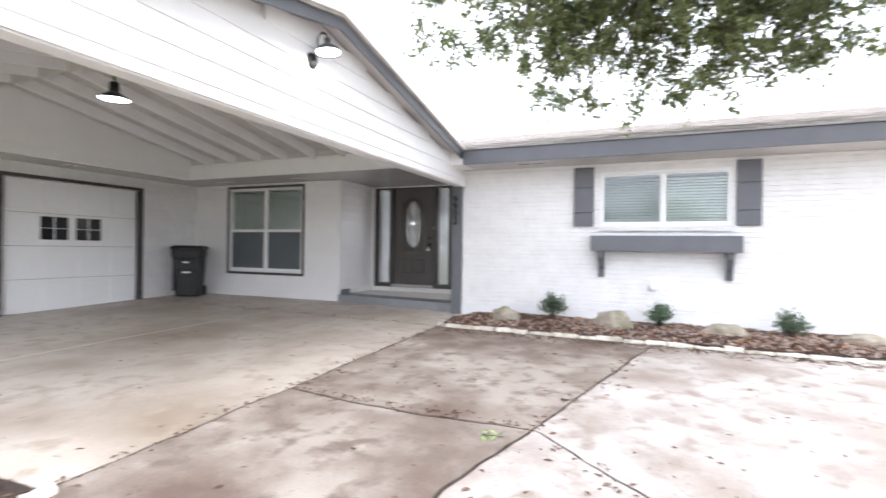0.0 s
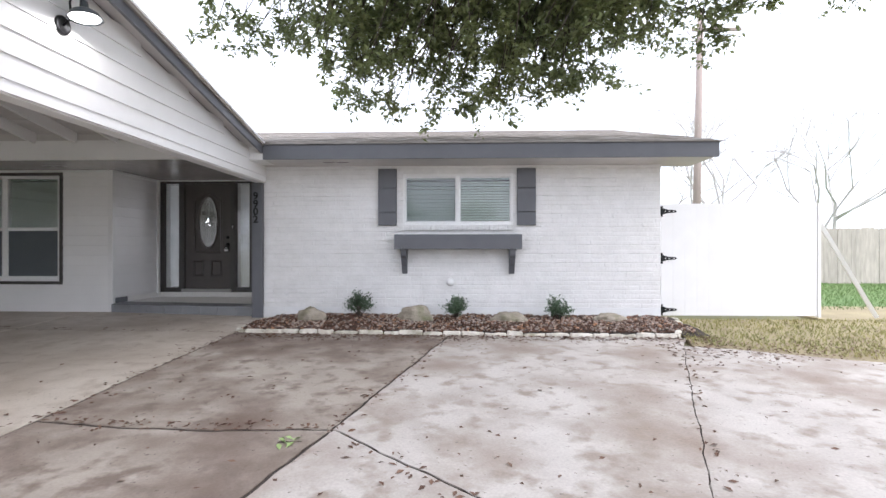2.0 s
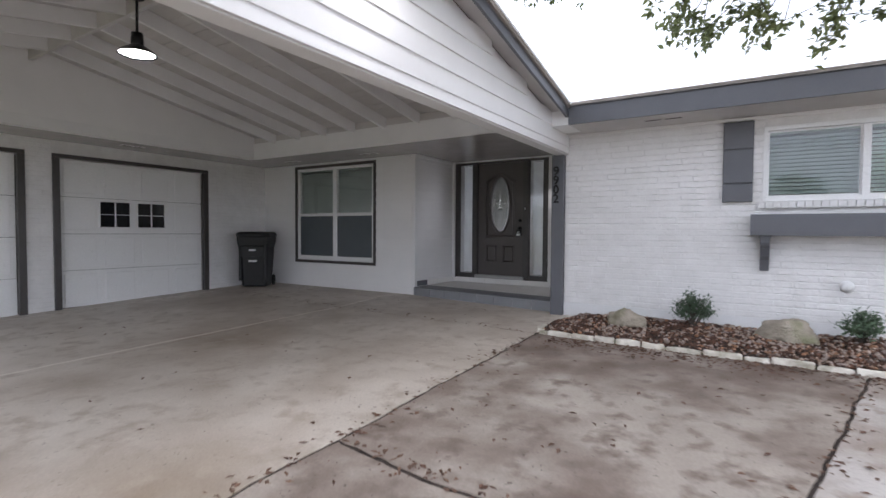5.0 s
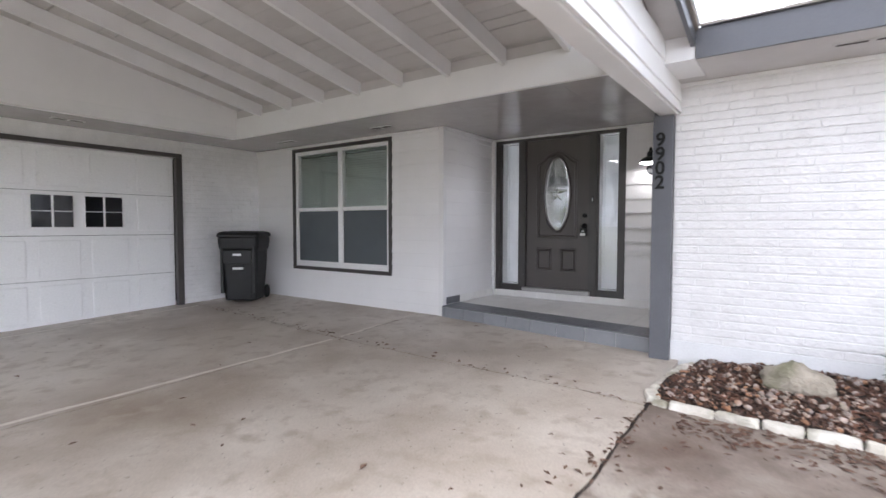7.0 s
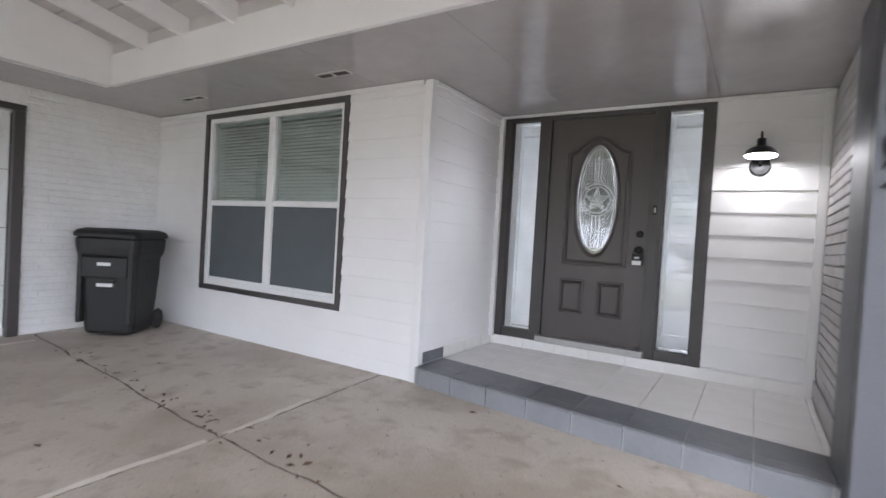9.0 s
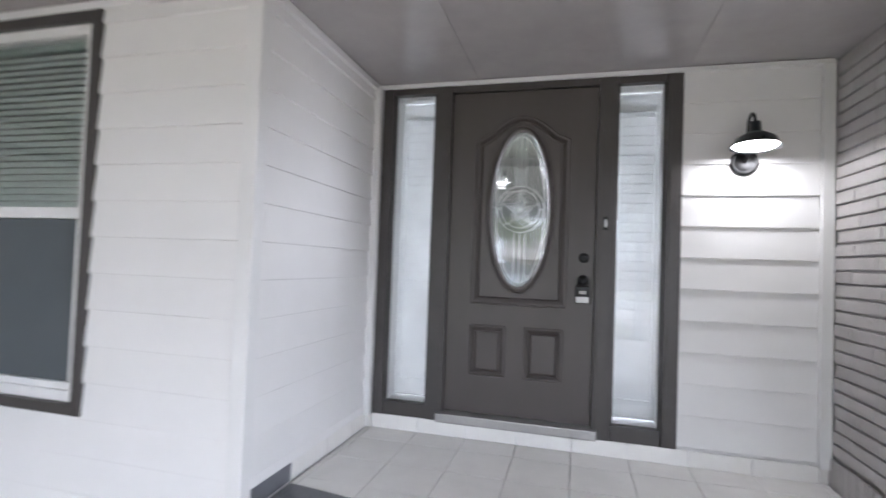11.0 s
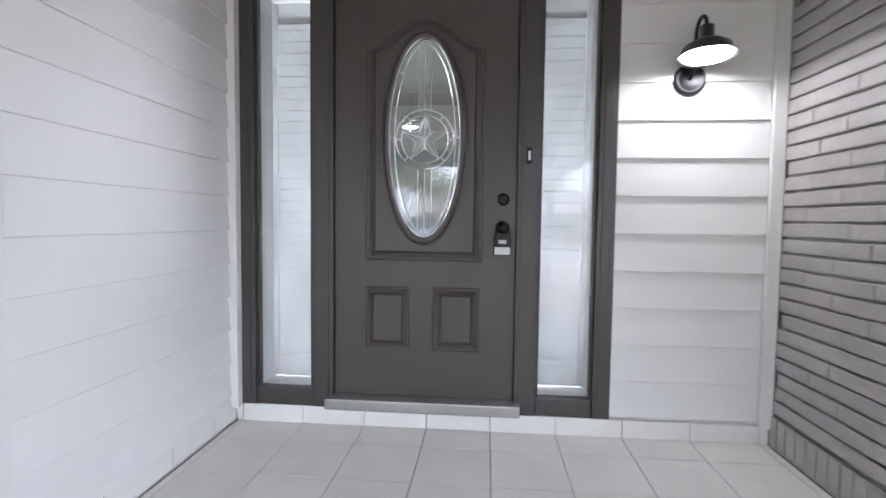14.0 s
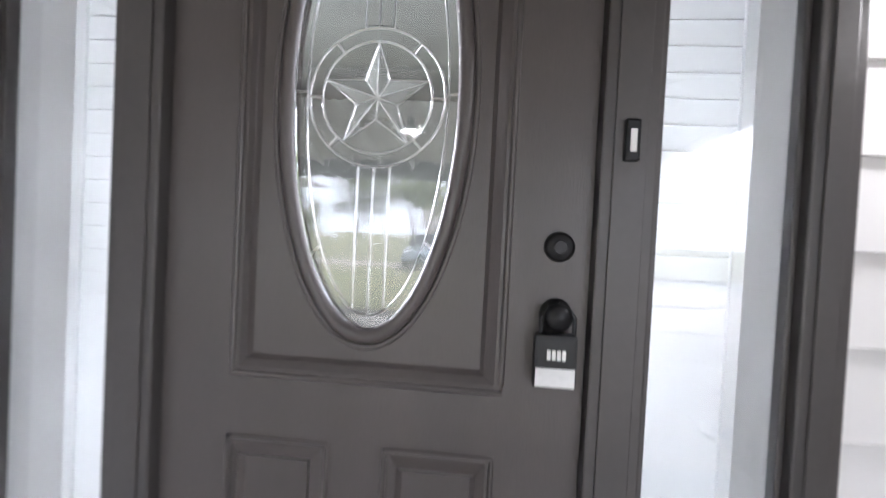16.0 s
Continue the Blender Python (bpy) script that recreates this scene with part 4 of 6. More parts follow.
    part("door_stop", B(lx0, lx1, ly1 + 0.001, ly1 + 0.02, lz1 - 0.016, lz1 + 0.02), DARK, d)
    cx, cz, ra, rb = -4.810, 1.868, 0.178, 0.492
    n = 64
    bm = bmesh.new()
    outer = []
    for k in range(n):
        a = 2 * math.pi * k / n
        dx, dz = math.cos(a), math.sin(a)
        hx = (lx1 - cx) if dx > 0 else (cx - lx0)
        hz = (lz1 - cz) if dz > 0 else (cz - lz0)
        s = min(hx / abs(dx) if abs(dx) > 1e-6 else 9e9, hz / abs(dz) if abs(dz) > 1e-6 else 9e9)
        outer.append((cx + dx * s, cz + dz * s))
    corner = [(lx1, lz1), (lx0, lz1), (lx0, lz0), (lx1, lz0)]
    inner = [(cx + ra * math.cos(2 * math.pi * k / n), cz + rb * math.sin(2 * math.pi * k / n)) for k in range(n)]
    for yy in (ly0, ly1):
        vi = [bm.verts.new((x, yy, z)) for x, z in inner]
        vo = [bm.verts.new((x, yy, z)) for x, z in outer]
        for k in range(n):
            j = (k + 1) % n
            (x1, z1), (x2, z2) = outer[k], outer[j]
            if abs(x1 - x2) > 1e-4 and abs(z1 - z2) > 1e-4:
                c = min(corner, key=lambda c: (c[0] - x1) ** 2 + (c[1] - z1) ** 2 + (c[0] - x2) ** 2 + (c[1] - z2) ** 2)
                bm.faces.new((vi[k], vo[k], bm.verts.new((c[0], yy, c[1])), vo[j], vi[j]))
            else:
                bm.faces.new((vi[k], vo[k], vo[j], vi[j]))
    leaf = part("door_leaf", bm, DOOR, d, "charcoal painted panelled door leaf")

    def moulding(name, pts, r, y=ly0, m=DOOR, flat=0.6):
        b = bmesh.new()
        vs, fs = tube_data([(x, 0, z) for x, z in pts], r, 8, True)
        add_data(b, [(v[0], y + v[1] * flat, v[2]) for v in vs], fs)
        return part(name, b, m, leaf, smooth=True)
    ell = [(cx + (ra + 0.012) * math.cos(2 * math.pi * k / n), cz + (rb + 0.012) * math.sin(2 * math.pi * k / n)) for k in range(n)]
    moulding("oval_moulding", ell, 0.017, flat=1.0)
    moulding("oval_moulding", [(cx + (ra + 0.036) * math.cos(2 * math.pi * k / n), cz + (rb + 0.036) * math.sin(2 * math.pi * k / n)) for k in range(n)], 0.006)
    # embossed panels
    arch = [(-5.098, 1.267), (-4.519, 1.267), (-4.519, 2.30)] + [(-4.60 - 0.0, 2.335)] + [(cx + 0.21 - 0.42 * k / 12, 2.34 + 0.115 * math.sin(math.pi * k / 12)) for k in range(13)] + [(-5.03, 2.335), (-5.098, 2.30)]

    def dense(pts, step=0.02):
        out = []
        for a, b in zip(pts, pts[1:] + pts[:1]):
            a, b = Vector(a), Vector(b)
            k = max(1, int((b - a).length / step))
            out += [tuple(a + (b - a) * (i / k)) for i in range(k)]
        return out

    def ridge(pts, m0, m1, m2, rise):
        """An embossed edge: a long slope outwards and a short one inwards."""
        b = bmesh.new()
        gx, gz = (min(p[0] for p in pts) + max(p[0] for p in pts)) / 2, (min(p[1] for p in pts) + max(p[1] for p in pts)) / 2
        hx, hz = max(p[0] for p in pts) - gx, max(p[1] for p in pts) - gz
        loops = [[b.verts.new((gx + (x - gx) * (1 - m / hx), y, gz + (z - gz) * (1 - m / hz))) for x, z in pts] for m, y in ((m0, ly0 + 0.001), (m1, ly0 - rise), (m2, ly0 + 0.001))]
        for r0, r1 in zip(loops, loops[1:]):
            for k in range(len(pts)):
                j = (k + 1) % len(pts)
                b.faces.new((r0[k], r0[j], r1[j], r1[k]))
        bmesh.ops.recalc_face_normals(b, faces=b.faces)
        return part("panel_edge", b, DOOR, leaf)
    moulding("panel_moulding", dense(arch), 0.007, flat=0.9)
    ridge(dense(arch), 0.012, 0.036, 0.046, 0.011)
    for x0, x1 in ((-5.102, -4.880), (-4.756, -4.531)):
        sq = [(x0, 0.815), (x1, 0.815), (x1, 1.128), (x0, 1.128)]
        moulding("panel_moulding", dense(sq), 0.006, flat=0.9)
        ridge(dense(sq), 0.010, 0.030, 0.042, 0.012)
    # oval glass with a star
    bm = bmesh.new()
    a = [bm.verts.new((x, Y + 0.030, z)) for x, z in inner]
    b = [bm.verts.new((x, Y + 0.036, z)) for x, z in inner]
    bm.faces.new(a), bm.faces.new(b[::-1])
    for k in range(n):
        bm.faces.new((a[k], b[k], b[(k + 1) % n], a[(k + 1) % n]))
    g = part("oval_glass", bm, GLASS_ART, leaf, "textured oval glass with a bevelled star")
    g.visible_shadow = False
    bm = bmesh.new()
    a = [bm.verts.new((x, Y + 0.017, z)) for x, z in inner]
    b = [bm.verts.new((x, Y + 0.020, z)) for x, z in inner]
    bm.faces.new(a), bm.faces.new(b[::-1])
    op = part("outer_pane", bm, GLASS_CLEAR, leaf, "clear flat outer glass")
    op.visible_shadow = False
    gy = Y + 0.028
    cs = part("chipped_strip", B(cx - 0.030, cx + 0.030, gy - 0.004, gy - 0.001, cz + 0.15, cz + 0.455), GLASS_BEVEL, g, "glue-chipped glass strip")
    cs.visible_shadow = False

    def came(pts, r=0.0026, closed=False):
        b = bmesh.new()
        tube(b, [(x, gy, z) for x, z in pts], r, 6, closed)
        part("came", b, CAME, g)
    circ = lambda R, c=(cx, cz): [(c[0] + R * math.cos(2 * math.pi * k / 40), c[1] + R * math.sin(2 * math.pi * k / 40)) for k in range(40)]
    came(circ(0.146), closed=True)
    came(circ(0.118), closed=True)
    st = star_points(cx, cz, 0.118, 0.046)
    came(st, 0.0026, True)
    for k in range(10):
        came([(cx, cz), st[k]], 0.0013)
    ring = [(cx + (ra - 0.026) * math.cos(2 * math.pi * k / n), cz + (rb - 0.03) * math.sin(2 * math.pi * k / n)) for k in range(n)]
    came(ring, 0.0024, True)
    for s in (-0.034, 0.0, 0.034):
        came([(cx + s, cz - 0.146), (cx + s, cz - 0.462 + abs(s) * 0.4)])
        came([(cx + s * 0.9, cz + 0.146), (cx + s * 0.9, cz + 0.462 - abs(s) * 0.4)], 0.002)
    for ang in (0.02, 3.12, 0.75, 2.39, 3.9, 5.5, -0.7 + 2 * math.pi):
        ca, sa = math.cos(ang), math.sin(ang)
        came([(cx + (ra - 0.027) * ca, cz + (rb - 0.03) * sa), (cx + (ra - 0.001) * ca, cz + (rb - 0.001) * sa)], 0.003)
    for ang in (0.0, 0.9, 2.24, math.pi, 3.95, 5.47):
        came([(cx + 0.118 * math.cos(ang), cz + 0.118 * math.sin(ang)), (cx + 0.146 * math.cos(ang), cz + 0.146 * math.sin(ang))], 0.0032)
    for k in range(5):
        p, q, r0 = st[(2 * k) % 10], st[(2 * k + 1) % 10], st[(2 * k - 1) % 10]
        bm = bmesh.new()
        for t3 in (((cx, cz), p, q), ((cx, cz), r0, p)):
            bm.faces.new([bm.verts.new((x, gy - (0.007 if (x, z) == (cx, cz) else 0.002), z)) for x, z in t3])
        o = part("bevelled_star_point", bm, GLASS_BEVEL, g)
        o.visible_shadow = False
    # hardware
    ax = Vector((0, -1, 0))
    db = part("deadbolt", lathe(bmesh.new(), [(0.0, 0.022), (0.022, 0.021), (0.029, 0.016), (0.031, 0.0), (0.031, -0.004)], (-4.417, ly0, 1.573), 28, ax), BLACK, leaf, "black deadbolt", smooth=True)
    part("key_cylinder", lathe(bmesh.new(), [(0.0, 0.004), (0.013, 0.004), (0.014, 0.0)], (-4.417, ly0 - 0.022, 1.573), 20, ax), BLACK, db)
    part("knob", lathe(bmesh.new(), [(0.0, 0.062), (0.018, 0.060), (0.027, 0.050), (0.026, 0.036), (0.014, 0.026), (0.012, 0.012), (0.031, 0.010), (0.033, 0.0)], (-4.417, ly0, 1.437), 28, ax), BLACK, leaf, "black round door knob", smooth=True)
    lb = part("lockbox", B(-4.461, -4.379, ly0 - 0.062, ly0 - 0.022, 1.302, 1.405, bevel=0.008), PLASTIC, leaf, "black key lockbox hung on the knob")
    part("lockbox_shackle", tube(bmesh.new(), [(-4.449, ly0 - 0.042, 1.40), (-4.449, ly0 - 0.042, 1.436), (-4.435, ly0 - 0.042, 1.456), (-4.417, ly0 - 0.042, 1.463), (-4.399, ly0 - 0.042, 1.456), (-4.385, ly0 - 0.042, 1.436), (-4.385, ly0 - 0.042, 1.40)], 0.0045, 8), BLACK, lb)
    part("lockbox_label", B(-4.457, -4.383, ly0 - 0.064, ly0 - 0.0622, 1.306, 1.342), LABELW, lb, "white printed label")
    for k in range(4):
        part("dial", B(-4.437 + 0.0095 * k, -4.430 + 0.0095 * k, ly0 - 0.0655, ly0 - 0.0622, 1.358, 1.377, bevel=0.001), STEEL_IN, lb)
    bl = part("doorbell", B(-4.313, -4.285, f0 - 0.022, f0, 1.742, 1.822, bevel=0.005), BLACK, d, "black doorbell with a lit button")
    part("button", B(-4.305, -4.293, f0 - 0.026, f0 - 0.0222, 1.758, 1.802, bevel=0.002), LABELW, bl)


def build_porch():
    p = thing("floor_porch", (-4.5, 8.6, 0.3), "raised tiled entry porch with a grey tiled step", "floor", kind="structure")
    front = lambda x: 8.035 - 0.128 * (x - ALC_L)
    part("porch_base", prism(bmesh.new(), [(ALC_L + 0.003, front(ALC_L) + 0.012, 0.12), (ALC_R - 0.018, front(ALC_R - 0.018) + 0.012, 0.12), (ALC_R - 0.018, DOOR_Y - 0.001, 0.12), (ALC_L + 0.003, DOOR_Y - 0.001, 0.12)], (0, 0, TILE_Z - 0.132)), GROUT, p)
    pitch = 0.318
    pale = {}

    def tile(x0, x1, ya, yb, m, nm="tile"):
        k = (round(x1 - x0, 3), round(yb - ya, 3), m.name)
        if k not in pale:
            pale[k] = mesh_of("tile", B(0, k[0], 0, k[1], 0, 0.012, bevel=0.0025), m)
        piece(nm, pale[k], p, (x0, ya, TILE_Z - 0.012 + 0.001 * noise.noise(Vector((x0 * 9, ya * 7, 0)))))
    xs = [ALC_L + 0.022, -5.735] + [-5.735 + pitch * k for k in range(1, 9)] + [ALC_R - 0.012]
    ys = [8.52, 8.83, 9.148, DOOR_Y - 0.016]

    def slant(a, b, lo, hi, m, nm):
        bm = prism(bmesh.new(), [(a + 0.002, lo(a), TILE_Z - 0.012), (b - 0.002, lo(b), TILE_Z - 0.012), (b - 0.002, hi(b), TILE_Z - 0.012), (a + 0.002, hi(a), TILE_Z - 0.012)], (0, 0, 0.0122))
        part(nm, bm, m, p)
    inner = lambda x: front(x) + 0.405
    for a, b in zip(xs, xs[1:]):
        if b - a < 0.02:
            continue
        for c, e in zip(ys, ys[1:]):
            tile(a + 0.002, b - 0.002, c + 0.002, e - 0.002, TILE)
        if inner(a) < 8.18:
            slant(a, b, lambda x: inner(x) + 0.004, lambda x: 8.200, TILE, "tile")
            tile(a + 0.002, b - 0.002, 8.204, 8.518, TILE)
        else:
            slant(a, b, lambda x: inner(x) + 0.004, lambda x: 8.518, TILE, "tile")
        slant(a, b, lambda x: front(x) + 0.112, inner, TILE_GREY, "grey_tile")
        slant(a, b, front, lambda x: front(x) + 0.108, TILE_GREY, "nosing_tile")
    # riser and skirting tiles
    for a, b in zip(xs, xs[1:]):
        me = mesh_of("riser_tile", B(0, b - a - 0.005, -0.010, 0.0, 0, 0.145, bevel=0.002), TILE_RISER)
        piece("riser_tile", me, p, (a + 0.002, front(a) + 0.012, 0.258), math.atan(-0.128))
        me = mesh_of("skirting_tile", B(0, b - a - 0.005, -0.009, 0.0, 0, 0.088, bevel=0.002), TILE)
        piece("skirting_tile", me, p, (a + 0.002, DOOR_Y - 0.014, TILE_Z + 0.002))
    for k, (a, b) in enumerate(((8.105, 8.46), (8.463, 8.83), (8.833, 9.148), (9.151, 9.352))):
        me = mesh_of("skirting_tile", B(0.0, 0.009, 0, b - a - 0.004, 0, 0.09, bevel=0.002), TILE_GREY if k == 0 else TILE)
        piece("skirting_tile", me, p, (ALC_L + 0.002, a, TILE_Z + 0.002))
    bm = bmesh.new()
    for k in range(18):
        box(bm, ALC_R - 0.010, ALC_R - 0.004, 8.12 + 0.069 * k, 8.12 + 0.069 * k + 0.06, TILE_Z + 0.004, TILE_Z + 0.146, bevel=0.0)
    part("brick_soldier_base", bm, BRICK_SHADED, p, "painted upright base bricks, shade darkened into their colour")


def garage_door(name, ya, yb, seen):
    g = thing(name, (GAR_X, (ya + yb) / 2, 0.2), "white panelled garage door with small square panes and charcoal trim", "garage door", kind="structure")
    x = GAR_X
    zb = ground_z((ya + yb) / 2) - 0.04
    for nm, a, b in (("trim", ya - 0.005, ya + 0.085), ("trim", yb - 0.085, yb + 0.005)):
        part(nm, B(x - 0.05, x + 0.028, a, b, zb - 0.02, GTOP, bevel=0.004), DARK, g)
    part("head_trim", B(x - 0.05, x + 0.030, ya - 0.005, yb + 0.005, GTOP + 0.001, GTOP + 0.06, bevel=0.004), DARK, g)
    part("seal", B(x - 0.09, x - 0.075, ya + 0.086, yb - 0.086, zb - 0.03, zb + 0.03), RUBBER, g)
    a, b = ya + 0.087, yb - 0.087
    h = (GTOP - zb - 0.01) / 4
    w = (b - a) / 4
    for r in range(4):
        z = zb + 0.01 + r * h
        sec = part("section", B(x - 0.10, x - 0.072, a, b, z, z + h - 0.006, bevel=0.003), VINYL, g)
        for c in range(4):
            p0, p1 = a + c * w + 0.05, a + (c + 1) * w - 0.05
            if r == 2 and c in (1, 2) and seen:
                o0 = ya + (0.645 if c == 1 else 1.22)
                wl = part("window_lite", B(x - 0.076, x - 0.058, o0 - 0.012, o0 + 0.472, z + 0.09, z + 0.53, bevel=0.004), VINYL, sec, "white four-pane insert")
                for i in range(2):
                    for j in range(2):
                        part("pane", B(x - 0.0575, x - 0.052, o0 + 0.010 + i * 0.232, o0 + 0.215 + i * 0.232, z + 0.108 + j * 0.207, z + 0.305 + j * 0.207), SCREEN_PANE, wl, "dark glossy pane")
            else:
                bm = B(x - 0.080, x - 0.058, p0 + 0.012, p1 - 0.012, z + 0.055, z + h - 0.06, bevel=0.012)
                rp = part("raised_panel", bm, VINYL, sec)


SCREEN_PANE = mat("dark_pane_glass", (0.012, 0.013, 0.015), None, 0.05, scale=3, fine=20, bump=0.0)


# ---- things on the house ----
def build_shutter(x0):
    x1, z0, z1 = x0 + 0.292, 1.712, 2.60
    s = thing("shutter", (x0 + 0.146, FRONT_Y - 0.03, z0), "slate grey wooden board shutter with three panels", "shutter", "shutters beside the window")
    part("board", B(x0, x1, FRONT_Y - 0.030, FRONT_Y - 0.006, z0, z1, bevel=0.003), GREY, s)
    for a, b in ((z0, z0 + 0.195), (z0 + 0.207, z1 - 0.315), (z1 - 0.303, z1)):
        part("panel", B(x0 + 0.004, x1 - 0.004, FRONT_Y - 0.052, FRONT_Y - 0.0305, a + 0.004, b - 0.004, bevel=0.005), GREY, s)


def build_planter():
    x0, x1, z0, z1 = -0.893, 1.037, 1.342, 1.567
    p = thing("planter_box", (0.07, 7.48, z0), "empty slate grey wooden window box on two brackets", "planter")
    part("front_board", B(x0, x1, 7.352, 7.376, z0, z1, bevel=0.004), GREY, p)
    part("back_board", B(x0, x1, 7.588, 7.612, z0, z1, bevel=0.004), GREY, p)
    for a, b in ((x0, x0 + 0.022), (x1 - 0.022, x1)):
        part("end_board", B(a, b, 7.377, 7.587, z0, z1, bevel=0.004), GREY, p)
    part("bottom_board", B(x0 + 0.023, x1 - 0.023, 7.377, 7.587, z0 + 0.002, z0 + 0.022), GREY, p)
    for x in (-0.80, 0.86):
        prof = [(7.612, 1.338), (7.40, 1.338), (7.40, 1.27), (7.415, 1.235), (7.455, 1.215), (7.47, 1.18), (7.50, 1.12), (7.545, 1.08), (7.56, 1.03), (7.575, 0.96), (7.612, 0.96)]
        bm = prism(bmesh.new(), [(x, y, z) for y, z in prof], (0.085, 0, 0))
        bmesh.ops.bevel(bm, geom=list(bm.edges), offset=0.004, segments=1, affect="EDGES")
        br = part("bracket", bm, GREY, p, "scrolled wooden bracket")
        part("bracket_cap", B(x - 0.012, x + 0.097, 7.39, 7.612, 1.318, 1.3405, bevel=0.003), GREY, br)


def build_vent_cap():
    v = thing("wall_vent", (-0.046, FRONT_Y, 0.80), "small white painted round vent on the brick wall", "vent")
    ax = Vector((0, -1, 0))
    part("collar", lathe(bmesh.new(), [(0.062, -0.02), (0.062, 0.006), (0.048, 0.012), (0.046, 0.05), (0.040, 0.052), (0.038, 0.01), (0.0, 0.008)], (-0.046, FRONT_Y - 0.004, 0.828), 24, ax), STUCCO, v, smooth=True)
    part("hood", lathe(bmesh.new(), [(0.055, 0.046), (0.05, 0.06), (0.03, 0.068), (0.0, 0.07)], (-0.046, FRONT_Y - 0.004, 0.835), 24, ax), STUCCO, v, smooth=True)


def barn_lamp(plate, out, power, label):
    """A gooseneck barn lamp: plate is where it is fixed, out the wall's outward direction."""
    o = Vector(out)
    base = Vector(plate)
    l = thing("wall_lamp", base, label, "lamp", "barn lamps")
    part("wall_plate", lathe(bmesh.new(), [(0.0, 0.008), (0.046, 0.008), (0.052, 0.016), (0.064, 0.018), (0.072, 0.010), (0.073, -0.006)], base, 28, o), BLACK, l, "round black wall plate", smooth=True)
    path = [base + o * 0.006, base + o * 0.07 + Vector((0, 0, 0.05))]
    c = base + o * 0.115
    for k in range(11):
        a = math.pi * (1 - k / 10)
        path.append(c + o * (0.055 * math.cos(a)) + Vector((0, 0, 0.175 + 0.065 * math.sin(a))))
    part("gooseneck", tube(bmesh.new(), path, 0.0085, 10), BLACK, l, smooth=True)
    head = path[-1] - Vector((0, 0, 0.0))
    tilt = (Vector((0, 0, -1)) + o * 0.08).normalized()
    prof = [(0.028, -0.005), (0.030, 0.05), (0.040, 0.055), (0.060, 0.062), (0.095, 0.085), (0.106, 0.112), (0.118, 0.126), (0.121, 0.130)]
    sh = part("shade", lathe(bmesh.new(), [(0.0, -0.005)] + prof + [(0.117, 0.130), (0.104, 0.116), (0.092, 0.092), (0.058, 0.070), (0.0, 0.066)], head, 32, tilt), BLACK_SHADE, l, "black enamelled bell shade", smooth=True)
    # glowing disc fills the shade's mouth, so its lit inside glows with the bulb
    part("bulb", lathe(bmesh.new(), [(0.0, 0.128), (0.06, 0.1275), (0.100, 0.126), (0.103, 0.122), (0.08, 0.10), (0.0, 0.09)], head, 28, tilt), BULB, sh, "glowing disc in the shade's mouth, for bulb and lit lining")
    lamp = new("lamp_light", bpy.data.lights.new("lamp_light", "SPOT"))
    lamp.data.energy, lamp.data.spot_size, lamp.data.spot_blend, lamp.data.shadow_soft_size, lamp.data.color = power, radians(172), 0.12, 0.05, (1.0, 0.97, 0.93)
    lamp.matrix_world = look(head + tilt * 0.136, head + tilt * 1.0)
    return l


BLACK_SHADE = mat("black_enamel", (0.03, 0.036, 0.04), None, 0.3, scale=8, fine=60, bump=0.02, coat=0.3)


def build_lamps():
    barn_lamp((-3.571, DOOR_Y - 0.014, 2.132), (0, -1, 0), 1.0, "black gooseneck barn lamp lit beside the front door")
    barn_lamp((GABLE_X + 0.016, 3.57, 3.06), (1, 0, 0), 7.0, "black gooseneck barn lamp lit on the gable siding")
    x, y = -5.78, 3.60
    zt = deck_z(y) - 0.125
    p = thing("ceiling_lamp", (x, y, zt), "black barn pendant lamp lit under the carport roof", "lamp")
    part("canopy", lathe(bmesh.new(), [(0.0, 0.005), (0.06, 0.0), (0.062, -0.02), (0.03, -0.035), (0.0, -0.036)], (x, y, zt), 24), BLACK, p, smooth=True)
    part("stem", lathe(bmesh.new(), [(0.012, -0.03), (0.012, -0.36)], (x, y, zt), 12), BLACK, p, smooth=True)
    dz = zt - 0.335
    part("socket", lathe(bmesh.new(), [(0.0, 0.0), (0.05, -0.005), (0.055, -0.12), (0.04, -0.13)], (x, y, dz), 24), BLACK, p, smooth=True)
    sh = part("shade", lathe(bmesh.new(), [(0.045, -0.11), (0.07, -0.125), (0.14, -0.17), (0.165, -0.20), (0.168, -0.205), (0.163, -0.205), (0.135, -0.178), (0.06, -0.14), (0.0, -0.135)], (x, y, dz), 32), BLACK_SHADE, p, "black enamelled shade", smooth=True)
    # wide glowing disc again, for the bulb and the shade's lit inside
    part("bulb", lathe(bmesh.new(), [(0.0, -0.212), (0.10, -0.208), (0.15, -0.195), (0.15, -0.19), (0.0, -0.185)], (x, y, dz), 28), BULB, sh, "glowing disc in the shade's mouth, for bulb and lit lining")
    lamp = new("lamp_light", bpy.data.lights.new("lamp_light", "SPOT"))
    lamp.data.energy, lamp.data.spot_size, lamp.data.spot_blend, lamp.data.shadow_soft_size, lamp.data.color = 6.0, radians(160), 0.4, 0.1, (1.0, 0.97, 0.93)
    lamp.matrix_world = look((x, y, dz - 0.225), (x, y, 0))


